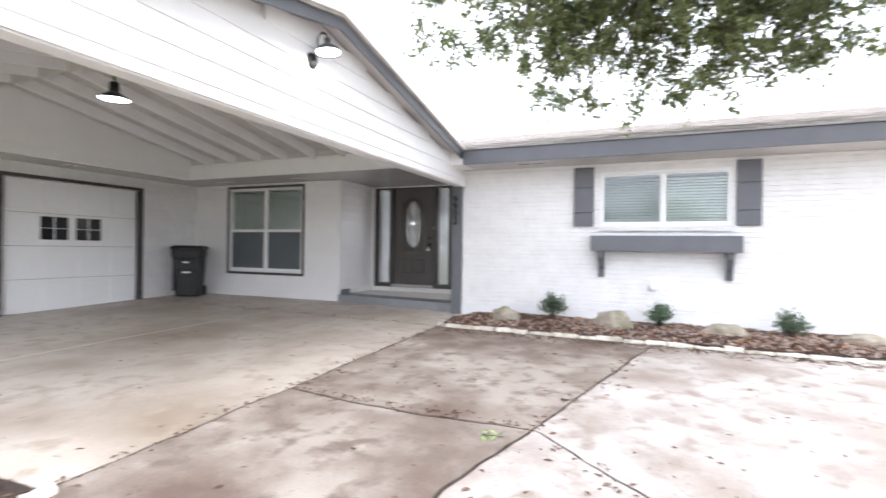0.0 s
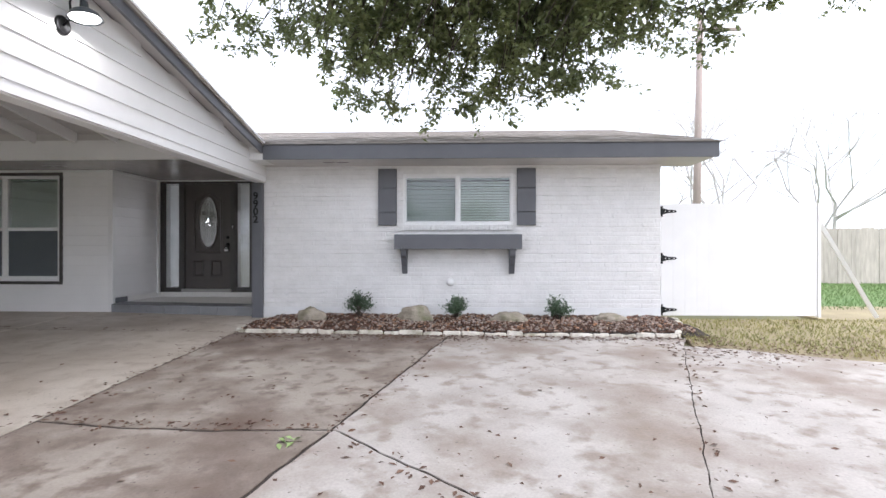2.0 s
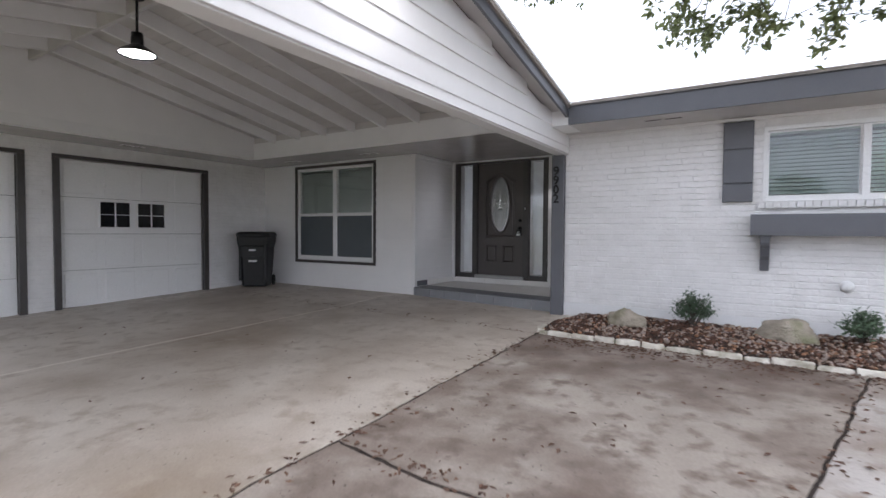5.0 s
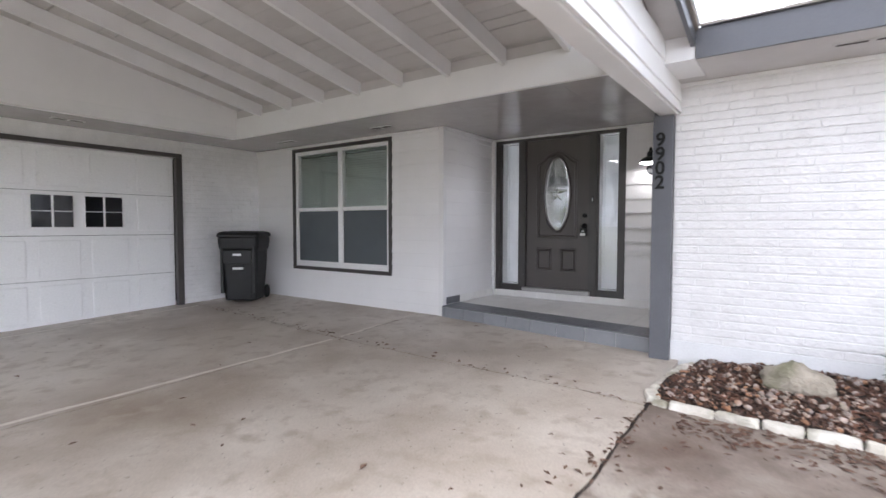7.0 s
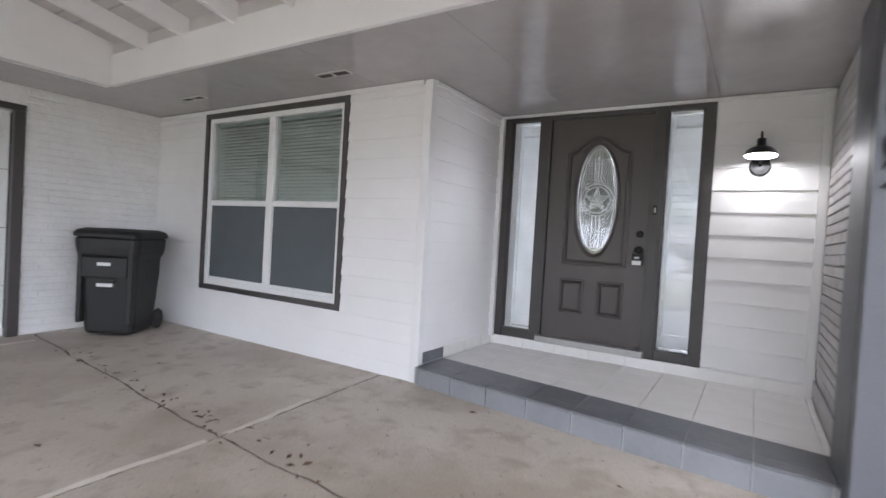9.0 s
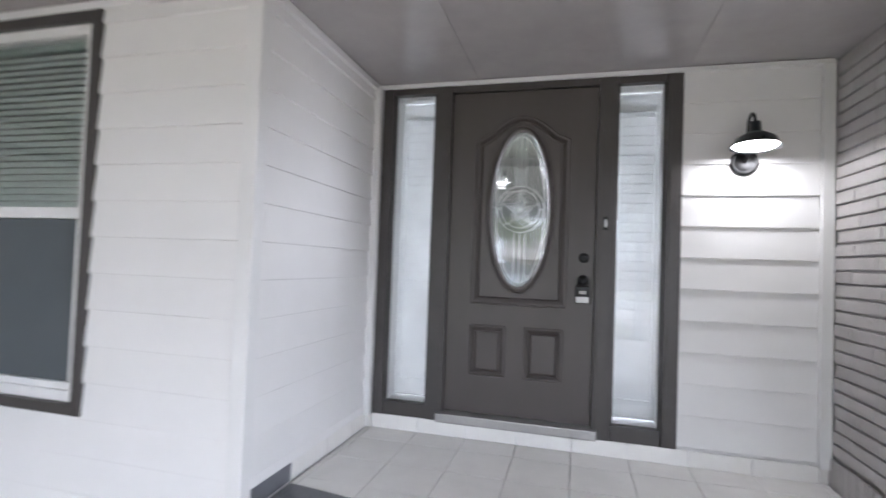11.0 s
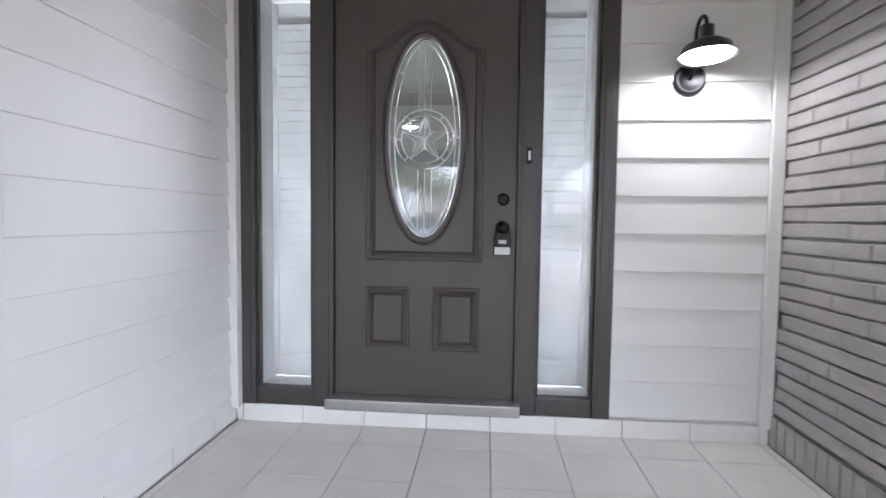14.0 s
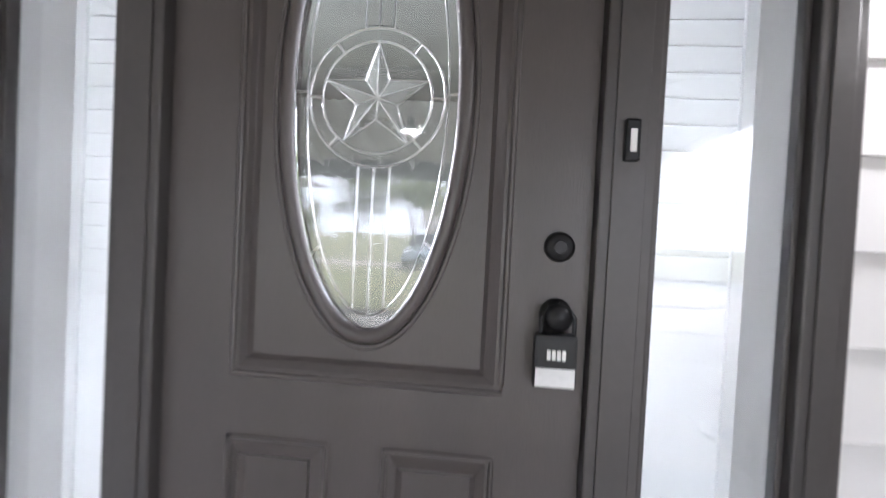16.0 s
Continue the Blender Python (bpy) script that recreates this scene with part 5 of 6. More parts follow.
def build_numbers():
    n = thing("house_number", (-3.10, 7.55, 1.75), "black metal house number 9902 set upright on the post", "sign")
    for k, ch in enumerate("9902"):
        cu = bpy.data.curves.new("digit", "FONT")
        cu.body, cu.size, cu.extrude, cu.align_x, cu.offset = ch, 0.16, 0.007, "CENTER", 0.0035
        ob = bpy.data.objects.new("digit_curve", cu)
        scene.collection.objects.link(ob)
        dg = bpy.context.evaluated_depsgraph_get()
        me = bpy.data.meshes.new_from_object(ob.evaluated_get(dg))
        bpy.data.objects.remove(ob)
        me.materials.clear()
        me.materials.append(BLACK)
        d = new("digit", me)
        d.parent = n
        d.location = Vector((-3.10, 7.5445, 2.125 - 0.122 * k)) - n.location
        d.rotation_euler = (math.pi / 2, 0, 0)


def soffit_vent(x, y, z, along=True, w=0.34, d=0.10):
    v = thing("soffit_vent", (x, y, z), "narrow louvred vent in the painted soffit", "vent", "soffit vents")
    if not along:
        w, d = d, w
    part("rim", B(x - w / 2, x + w / 2, y - d / 2, y + d / 2, z - 0.006, z + 0.001, bevel=0.002), CEIL, v)
    # slots are solid boxes; the shade inside them is only dark colour
    for k in (-1, 1):
        if along:
            part("slot", B(x + k * w / 4 - w / 5, x + k * w / 4 + w / 5, y - d * 0.3, y + d * 0.3, z - 0.009, z - 0.0065), VENT_DARK, v, "vent slot with its inner shade painted dark")
        else:
            part("slot", B(x - w * 0.3, x + w * 0.3, y + k * d / 4 - d / 5, y + k * d / 4 + d / 5, z - 0.009, z - 0.0065), VENT_DARK, v, "vent slot with its inner shade painted dark")


VENT_DARK = mat("shadowed_vent_mesh", (0.07, 0.06, 0.055), None, 0.8, scale=9, fine=200, bump=0.4)


def build_bin():
    b = thing("trash_bin", (-9.17, 7.46, ground_z(7.48)), "black plastic wheeled trash bin with its lid closed", "trash bin")
    z0 = ground_z(7.48)
    c = Vector((-9.17, 7.46, z0))

    def put(bm):
        bmesh.ops.transform(bm, matrix=Matrix.Translation(c) @ Matrix.Rotation(radians(38), 4, "Z"), verts=bm.verts)
        return bm

    def loft(rows, bev=0.075):
        bm = bmesh.new()
        rings = []
        for hx, hy, z, cyo in rows:
            ring = []
            for sx, sy in ((1, -1), (1, 1), (-1, 1), (-1, -1)):
                for k in range(4):
                    a = math.atan2(sy, sx) - math.pi / 4 + math.pi / 2 * k / 3
                    ring.append(bm.verts.new((sx * (hx - bev) + bev * math.cos(a), sy * (hy - bev) + bev * math.sin(a) + cyo, z)))
            rings.append(ring)
        n = len(rings[0])
        for r, s in zip(rings, rings[1:]):
            for k in range(n):
                bm.faces.new((r[k], r[(k + 1) % n], s[(k + 1) % n], s[k]))
        bm.faces.new(rings[0][::-1])
        bm.faces.new(rings[-1])
        return bm
    part("body", put(loft([(0.225, 0.235, 0.03, 0), (0.235, 0.25, 0.06, 0), (0.25, 0.27, 0.30, 0), (0.268, 0.292, 0.60, 0), (0.272, 0.298, 0.78, 0), (0.292, 0.325, 0.83, 0), (0.302, 0.336, 0.90, 0), (0.305, 0.34, 0.98, 0), (0.29, 0.325, 1.0, 0)])), PLASTIC, b, "tapered black plastic body")
    part("lid", put(loft([(0.315, 0.355, 1.0, 0), (0.318, 0.358, 1.03, 0), (0.30, 0.33, 1.065, 0), (0.25, 0.28, 1.085, 0)])), PLASTIC, b, "domed black lid")
    part("handle", put(tube(bmesh.new(), [(-0.22, 0.34, 0.96), (-0.22, 0.40, 0.98), (0.22, 0.40, 0.98), (0.22, 0.34, 0.96)], 0.014, 8)), PLASTIC, b)
    for s in (-1, 1):
        w = part("wheel", put(lathe(bmesh.new(), [(0.0, 0.025), (0.07, 0.025), (0.10, 0.018), (0.11, 0.0), (0.10, -0.018), (0.07, -0.025), (0.0, -0.025)], (s * 0.25, 0.27, 0.112), 20, Vector((1, 0, 0)))), RUBBER, b)
    rib = put(box(bmesh.new(), -0.21, 0.21, -0.335, -0.30, 0.60, 0.80, bevel=0.01))
    part("front_recess", rib, PLASTIC, b)
    part("grip_bar", put(box(bmesh.new(), -0.10, 0.10, -0.345, -0.325, 0.555, 0.585, bevel=0.004)), PLASTIC, b)
    for zz, w0 in ((0.735, 0.062), (0.525, 0.075)):
        part("print_bar", put(box(bmesh.new(), -w0, w0, -0.343 if zz > 0.6 else -0.318, -0.28, zz - 0.016, zz + 0.016)), LABELW, b, "white printed marking")
    # two arms of the bin's front ribs
    for s in (-1, 1):
        part("side_rib", put(box(bmesh.new(), s * 0.235 - 0.02, s * 0.235 + 0.02, -0.325, -0.24, 0.15, 0.86, bevel=0.006)), PLASTIC, b)


def build_gate():
    y = 7.72
    g = thing("gate", (4.4, y, 0.3), "white painted plank gate with three black strap hinges", "gate")
    x0, x1 = 3.235, 5.61
    n = 13
    w = (x1 - x0) / n
    me = mesh_of("plank", B(0, w - 0.001, 0, 0.02, 0, 1.74, bevel=0.0015), WHITE)
    for k in range(n):
        piece("plank", me, g, (x0 + k * w, y, 0.31))
    for z in (0.45, 1.1, 1.85):
        part("back_rail", B(x0, x1, y + 0.021, y + 0.06, z - 0.045, z + 0.045), WHITE, g)
    part("edge_post", B(x1 + 0.002, x1 + 0.05, y - 0.01, y + 0.07, 0.29, 2.06, bevel=0.004), WHITE, g)
    for z in (1.93, 1.2, 0.40):
        h = part("hinge", B(3.20, 3.245, y - 0.012, y - 0.001, z - 0.08, z + 0.08, bevel=0.003), BLACK, g, "black strap hinge")
        bm = prism(bmesh.new(), [(3.246, y - 0.004, z - 0.055), (3.246, y - 0.004, z + 0.055), (3.33, y - 0.004, z + 0.028), (3.46, y - 0.004, z + 0.018), (3.475, y - 0.004, z), (3.46, y - 0.004, z - 0.018), (3.33, y - 0.004, z - 0.028)], (0, -0.006, 0))
        part("strap", bm, BLACK, h)
        part("hinge_pin", lathe(bmesh.new(), [(0.0, -0.085), (0.011, -0.084), (0.011, 0.084), (0.0, 0.085)], (3.246, y - 0.014, z), 10), BLACK, h)
        for bx in (3.30, 3.36, 3.43):
            part("bolt", lathe(bmesh.new(), [(0.0, 0.006), (0.007, 0.005), (0.009, 0.0)], (bx, y - 0.010, z), 8, Vector((0, -1, 0))), STEEL_IN, h)
    s = thing("gate_brace", (6.2, 7.8, 0.3), "white painted diagonal timber brace at the gate's edge", "brace")
    part("timber", tube(bmesh.new(), [(5.64, 7.8, 1.86), (6.72, 8.0, 0.26)], 0.04, 4), WHITE, s)


# ---- planting bed ----
def bed_front(x):
    return 6.47 - 0.03 * (x + 2.94)


def bed_z(x, y):
    n = noise.noise(Vector((x * 1.7, y * 1.7, 0))) * 0.03 + noise.noise(Vector((x * 6, y * 6, 4))) * 0.015
    e = min(1.0, max(0.0, (y - bed_front(x) - 0.05) / 0.35))
    return ground_z(y) + 0.012 + 0.03 * e + n * e


def bed_left(y):
    return -2.92 + 0.16 * max(0, (y - 6.6)) ** 1.3


def build_bed():
    bm = bmesh.new()
    nx, ny = 70, 14
    grid = []
    for i in range(nx + 1):
        row = []
        for j in range(ny + 1):
            v = j / ny
            x0 = -2.9 + 6.2 * i / nx
            y = bed_front(x0) + 0.03 + v * (7.63 - bed_front(x0) - 0.03)
            x = bed_left(y) + (3.30 - bed_left(y)) * i / nx
            row.append(bm.verts.new((x, y, bed_z(x, y))))
        grid.append(row)
    for i in range(nx):
        for j in range(ny):
            bm.faces.new((grid[i][j], grid[i + 1][j], grid[i + 1][j + 1], grid[i][j + 1]))
    bed = solid("ground_bed", bm, SOIL, "dark mulched planting bed along the brick wall", "planting bed", smooth=True)
    rng = random.Random(11)
    vs, fs, pv, pf = [], [], [], []

    def chip(x, y, z, l, w, h, vs, fs):
        R = Euler((rng.uniform(-0.5, 0.5), rng.uniform(-0.5, 0.5), rng.uniform(0, 6.3))).to_matrix()
        n = len(vs)
        t = rng.uniform(0.5, 0.9)
        for sx, sy, sz in ((-1, -1, -1), (1, -t, -1), (1, t, -1), (-1, 1, -1), (-1, -1, 1), (1, -t, 1), (1, t, 1), (-1, 1, 1)):
            p = R @ Vector((sx * l / 2, sy * w / 2, sz * h / 2))
            vs.append((x + p.x, y + p.y, z + p.z))
        fs += [tuple(n + k for k in q) for q in ((0, 3, 2, 1), (4, 5, 6, 7), (0, 1, 5, 4), (1, 2, 6, 5), (2, 3, 7, 6), (3, 0, 4, 7))]

    def pebble(x, y, z, s, vs, fs):
        R = Euler((rng.uniform(-0.4, 0.4), rng.uniform(-0.4, 0.4), rng.uniform(0, 6.3))).to_matrix()
        sx, sy, sz = s * 0.55, s * rng.uniform(0.34, 0.5), s * rng.uniform(0.22, 0.34)
        n = len(vs)
        for e, q in ((-0.9, 0.6), (0.1, 1.0), (0.9, 0.62)):
            for k in range(6):
                a = math.pi * k / 3 + e
                p = R @ Vector((sx * q * math.cos(a) * rng.uniform(0.85, 1.1), sy * q * math.sin(a) * rng.uniform(0.85, 1.1), sz * e))
                vs.append((x + p.x, y + p.y, z + p.z))
        for r in (0, 6):
            fs += [(n + r + k, n + r + (k + 1) % 6, n + r + 6 + (k + 1) % 6, n + r + 6 + k) for k in range(6)]
        fs.append(tuple(n + 12 + k for k in range(6)))
    for _ in range(13000):
        y = rng.uniform(6.45, 7.6)
        x = rng.uniform(bed_left(y) + 0.03, 3.2)
        if y < bed_front(x) + 0.06:
            continue
        if rng.random() < (0.80 if x < -1.3 else 0.72):
            chip(x, y, bed_z(x, y) + rng.uniform(0, 0.02), rng.uniform(0.02, 0.06), rng.uniform(0.010, 0.026), rng.uniform(0.003, 0.009), vs, fs)
        else:
            s = rng.uniform(0.016, 0.055) * rng.uniform(0.6, 1.2)
            pebble(x, y, bed_z(x, y) + rng.uniform(0.010, 0.024), s, pv, pf)
    ob = new("mulch", raw("mulch", vs, fs, MULCH))
    tagged(ob, "brown shredded wood mulch over the planting bed", "mulch", "", "stuff")
    ob = new("pebbles", raw("pebbles", pv, pf, PEBBLE, True))
    tagged(ob, "pale pebbles and chips among the mulch", "pebbles", "", "stuff")
    # edging
    ed = thing("garden_edging", (0, 6.4, 0.22), "whitewashed edging stones round the planting bed", "edging")
    path = [Vector((bed_left(y) - 0.02, y)) for y in (7.52, 7.25, 7.0, 6.75, 6.56)] + [Vector((-2.86, 6.455))] + [Vector((x, bed_front(x) - 0.03)) for x in (-2.4, -1.5, -0.5, 0.5, 1.5, 2.4, 2.85)] + [Vector((3.05, 6.6)), Vector((3.25, 7.1)), Vector((3.36, 7.55))]
    seg = [(b - a).length for a, b in zip(path, path[1:])]
    total = sum(seg)

    def at(s):
        for a, b, l in zip(path, path[1:], seg):
            if s <= l:
                return a + (b - a) * (s / l)
            s -= l
        return path[-1]
    s = 0.0
    while s < total - 0.1:
        short = s < 1.15
        l = rng.uniform(0.12, 0.19) if short else rng.uniform(0.2, 0.36)
        a, b = at(s), at(min(s + l - 0.012, total))
        m, d = (a + b) / 2, (b - a)
        h, w = rng.uniform(0.06, 0.085), rng.uniform(0.055, 0.08)
        bm = B(-d.length / 2, d.length / 2, -w / 2, w / 2, -0.03, h - 0.03, bevel=0.018)
        bmesh.ops.subdivide_edges(bm, edges=[e for e in bm.edges if e.calc_length() > 0.07], cuts=2, use_grid_fill=True)
        for v in bm.verts:
            v.co += noise.noise_vector(v.co * 14 + Vector((s * 7, 0, 0))) * 0.014
        bmesh.ops.rotate(bm, matrix=Euler((rng.uniform(-0.06, 0.06), rng.uniform(-0.04, 0.04), math.atan2(d.y, d.x) + rng.uniform(-0.05, 0.05))).to_matrix(), verts=bm.verts)
        bmesh.ops.translate(bm, vec=(m.x, m.y, ground_z(m.y)), verts=bm.verts)
        part("edging_stone", bm, CURB, ed, smooth=False)
        s += l


def build_south_bed():
    bm = bmesh.new()
    prism(bm, [(x, y, ground_z(y) - 0.02) for x, y in ((-9.7, 0.2), (-2.97, 0.2), (-2.97, 1.385), (-9.7, 1.30))], (0, 0, -0.06))
    solid("ground_south_bed", bm, SOIL, "dark mulched strip along the open side of the carport", "planting bed")
    rng = random.Random(17)
    vs, fs = [], []
    for _ in range(1400):
        x, y = rng.uniform(-6.0, -2.98), rng.uniform(0.3, 1.36)
        a, l, w = rng.uniform(0, 6.283), rng.uniform(0.03, 0.08), rng.uniform(0.008, 0.02)
        d, q = Vector((math.cos(a), math.sin(a), rng.uniform(-0.3, 0.3))) * l, Vector((-math.sin(a), math.cos(a), 0)) * w
        c = Vector((x, y, ground_z(y) - 0.012 + rng.uniform(0, 0.02)))
        n = len(vs)
        vs += [c, c + d, c + d + q, c + q, c + Vector((0, 0, 0.008)), c + d + Vector((0, 0, 0.008)), c + d + q + Vector((0, 0, 0.008)), c + q + Vector((0, 0, 0.008))]
        fs += [tuple(n + k for k in f) for f in ((4, 5, 6, 7), (0, 1, 5, 4), (1, 2, 6, 5), (2, 3, 7, 6), (3, 0, 4, 7))]
    tagged(new("mulch", raw("mulch", vs, fs, MULCH)), "brown shredded mulch beside the carport floor", "mulch", "", "stuff")
    ed = thing("garden_edging", (-2.9, 0.5, 0.0), "whitewashed edging stones along the driveway's edge", "edging")
    y = 1.42
    while y > -0.9:
        l = rng.uniform(0.14, 0.2)
        bm = B(-0.035, 0.035, -l / 2, l / 2, -0.02, 0.04, bevel=0.016)
        bmesh.ops.subdivide_edges(bm, edges=[e for e in bm.edges if e.calc_length() > 0.06], cuts=2, use_grid_fill=True)
        for v in bm.verts:
            v.co += noise.noise_vector(v.co * 14 + Vector((y * 7, 0, 0))) * 0.014
        bmesh.ops.translate(bm, vec=(-2.84 + rng.uniform(-0.01, 0.01), y - l / 2, ground_z(y)), verts=bm.verts)
        part("edging_stone", bm, CURB, ed)
        y -= l + 0.012


def rock(x, y, sx, sy, sz, seed, label):
    bm = bmesh.new()
    bmesh.ops.create_icosphere(bm, subdivisions=4, radius=1)
    for v in bm.verts:
        d = v.co.normalized()
        f = 1 + 0.28 * noise.noise(d * 1.6 + Vector((seed, 0, 0))) + 0.10 * noise.noise(d * 5 + Vector((seed, 3, 0))) + 0.04 * noise.noise(d * 14 + Vector((seed, 7, 0)))
        v.co = Vector((d.x * sx, d.y * sy, d.z * sz)) * f
        v.co.z = max(v.co.z, -sz * 0.4)
    zb = bed_z(x, y) if y > 6 else ground_z(y) + sz * 0.1
    bmesh.ops.translate(bm, vec=(x, y, zb + sz * 0.3), verts=bm.verts)
    solid("boulder", bm, ROCK if y > 6 else CURB, label, "boulder", "thing", True)


def leaf_quads(points, size, rng, droop=0.2, aspect=0.45, up=None):
    """Small folded leaves at points."""
    vs, fs = [], []
    for p in points:
        a = rng.uniform(0, 6.283)
        el = rng.gauss(-droop, 0.55)
        l = size * rng.uniform(0.65, 1.25)
        d = Vector((math.cos(a) * math.cos(el), math.sin(a) * math.cos(el), math.sin(el)))
        s = d.cross(Vector((rng.gauss(0, 0.5), rng.gauss(0, 0.5), 1))).normalized() * (l * aspect * 0.5)
        up_ = s.cross(d).normalized() * (l * 0.10)
        k = len(vs)
        p = Vector(p)
        vs += [p, p + d * l * 0.45 + s + up_, p + d * l, p + d * l * 0.45 - s + up_]
        fs += [(k, k + 1, k + 2), (k, k + 2, k + 3)]
    return vs, fs


def shrub(x, y, r, h, seed, label):
    rng = random.Random(seed)
    z = bed_z(x, y)
    t = thing("shrub", (x, y, z), label, "shrub", "shrubs along the wall")
    bm = bmesh.new()
    pts = []
    for k in range(26):
        a, e = rng.uniform(0, 6.283), rng.uniform(0.35, 1.5)
        tip = Vector((x + r * math.cos(a) * math.cos(e) * 1.1, y + r * 0.9 * math.sin(a) * math.cos(e), z + 0.05 + h * math.sin(e) * rng.uniform(0.7, 1.05)))
        mid = (Vector((x, y, z)) + tip) / 2 + Vector((0, 0, 0.03))
        tube(bm, [(x + rng.uniform(-0.02, 0.02), y, z), mid, tip], [0.005, 0.004, 0.0015], 4)
        for i in range(36):
            q = mid.lerp(tip, rng.uniform(-0.2, 1.08)) + Vector((rng.gauss(0, 0.028), rng.gauss(0, 0.028), rng.gauss(0, 0.022)))
            pts.append(q)
    part("stems", bm, BARK, t)
    vs, fs = leaf_quads(pts, 0.055, rng, -0.15, 0.32)
    ob = new("leaves", raw("leaves", [v - wpos(t) for v in vs], fs, SHRUB))
    ob.parent = t
    tagged(ob, "narrow glossy green leaves")


# ---- trees ----
def bough(rng, a, b, r0, r1, sag=0.0, n=7, wig=0.12):
    a, b = Vector(a), Vector(b)
    L = (b - a).length
    path = []
    for i in range(n + 1):
        t = i / n
        p = a.lerp(b, t) + Vector((rng.gauss(0, wig), rng.gauss(0, wig), rng.gauss(0, wig * 0.7))) * (L * 0.12 * math.sin(math.pi * t)) * 4
        p.z += sag * L * math.sin(math.pi * t)
        path.append(p)
    return path, [r0 + (r1 - r0) * i / n for i in range(n + 1)]


def build_oak():
    rng = random.Random(21)
    t = thing("oak_tree", (4.6, -3.2, -0.15), "large evergreen oak with limbs drooping over the roof", "tree")
    bm = bmesh.new()
    p, r = bough(rng, (4.6, -3.2, -0.2), (4.2, -2.2, 3.2), 0.34, 0.26, 0, 6, 0.05)
    r[0] = 0.46
    tube(bm, p, r, 14)
    part("trunk", bm, BARK, t, smooth=True)
    limb_ends = [((2.6, 2.4, 6.6), (0.9, 5.9, 5.9)), ((1.5, 2.0, 6.9), (-1.4, 6.3, 5.6)), ((3.6, 2.2, 6.4), (2.6, 6.6, 5.6)), ((5.6, 1.5, 6.0), (5.2, 6.2, 5.8)), ((0.0, 1.0, 7.2), (-3.2, 5.4, 6.3)), ((6.0, -5.0, 6.2), (8.6, -7.5, 6.6)), ((2.4, -5.5, 6.0), (0.2, -8.0, 6.4))]
    hubs = []
    for m, e in limb_ends:
        bm = bmesh.new()
        p1, r1 = bough(rng, (4.2, -2.25, 3.1), m, 0.17, 0.10, 0.05, 6, 0.06)
        p2, r2 = bough(rng, m, e, 0.095, 0.035, 0.04, 6, 0.05)
        tube(bm, p1 + p2[1:], r1 + r2[1:], 9)
        part("limb", bm, BARK, t, smooth=True)
        hubs.append((p2, e))
    # drooping boughs: (start on a limb, tip, foliage spread, leaves)
    tips = []
    for hub, (x0, x1), (z0, z1), cnt, y0 in ((0, (-1.6, 1.9), (3.28, 4.9), 95, 6.9), (1, (-1.9, 0.3), (3.6, 5.0), 45, 6.9), (2, (0.6, 2.5), (3.6, 5.0), 50, 6.9), (1, (-3.4, -2.2), (4.25, 5.0), 16, 6.8), (2, (2.5, 3.8), (4.1, 5.0), 18, 6.8), (4, (-3.6, -2.4), (4.6, 5.8), 10, 6.4), (3, (3.6, 6.0), (4.6, 6.0), 16, 6.4)):
        for k in range(cnt):
            x, z = rng.uniform(x0, x1), rng.uniform(z0, z1)
            if hub == 0:
                z = max(z, 3.22 + 0.14 * abs(x - 0.1) ** 1.6 + rng.uniform(0, 0.2))
            tips.append((hub, Vector((x, y0 + rng.uniform(-0.8, 0.8), z))))
    # unseen foliage overhead, added to shade the gable, driveway and carport
    for k in range(130):
        tips.append((rng.choice((0, 2, 3, 4)), Vector((rng.uniform(-1.0, 7.5), rng.uniform(-5.5, 4.0), rng.uniform(6.6, 9.4)))))
    for hub in range(7):
        for k in range(26):
            e = Vector(hubs[hub][1])
            tips.append((hub, e + Vector((rng.gauss(0, 1.0), rng.gauss(0, 0.9) - 0.6, abs(rng.gauss(0, 0.6)) + 0.25))))
    bm = bmesh.new()
    pts = []
    bv, bf = [], []
    for hub, tip in tips:
        path2 = hubs[hub][0]
        start = path2[rng.choice((2, 3, 4, 5, 6))]
        p, r = bough(rng, start, tip, 0.022, 0.005, 0.10, 6, 0.10)
        vs, fs = tube_data(p, r, 5)
        n = len(bv)
        bv += vs
        bf += [tuple(n + i for i in f) for f in fs]
        for j in range(5):
            q = p[rng.choice((4, 5, 6))]
            d = Vector((rng.gauss(0, 0.26), rng.gauss(0, 0.26), rng.gauss(-0.05, 0.17)))
            vs, fs = tube_data([q, q + d * 0.5 + Vector((0, 0, 0.02)), q + d], [0.005, 0.004, 0.002], 3)
            n = len(bv)
            bv += vs
            bf += [tuple(n + i for i in f) for f in fs]
            for i in range(40):
                u = rng.uniform(0.1, 1.1)
                pts.append(q + d * u + Vector((rng.gauss(0, 0.045), rng.gauss(0, 0.045), rng.gauss(0, 0.045))))
    off = wpos(t)
    ob = new("boughs", raw("boughs", [v - off for v in bv], bf, BARK))
    ob.parent = t
    tagged(ob, kind="stuff")
    vs, fs = leaf_quads(pts, 0.095, rng, 0.25, 0.52)
    ob = new("crown", raw("crown", [v - off for v in vs], fs, LEAF))
    ob.parent = t
    tagged(ob, "dense small olive-green leaves, some unseen and added for shade", kind="stuff")


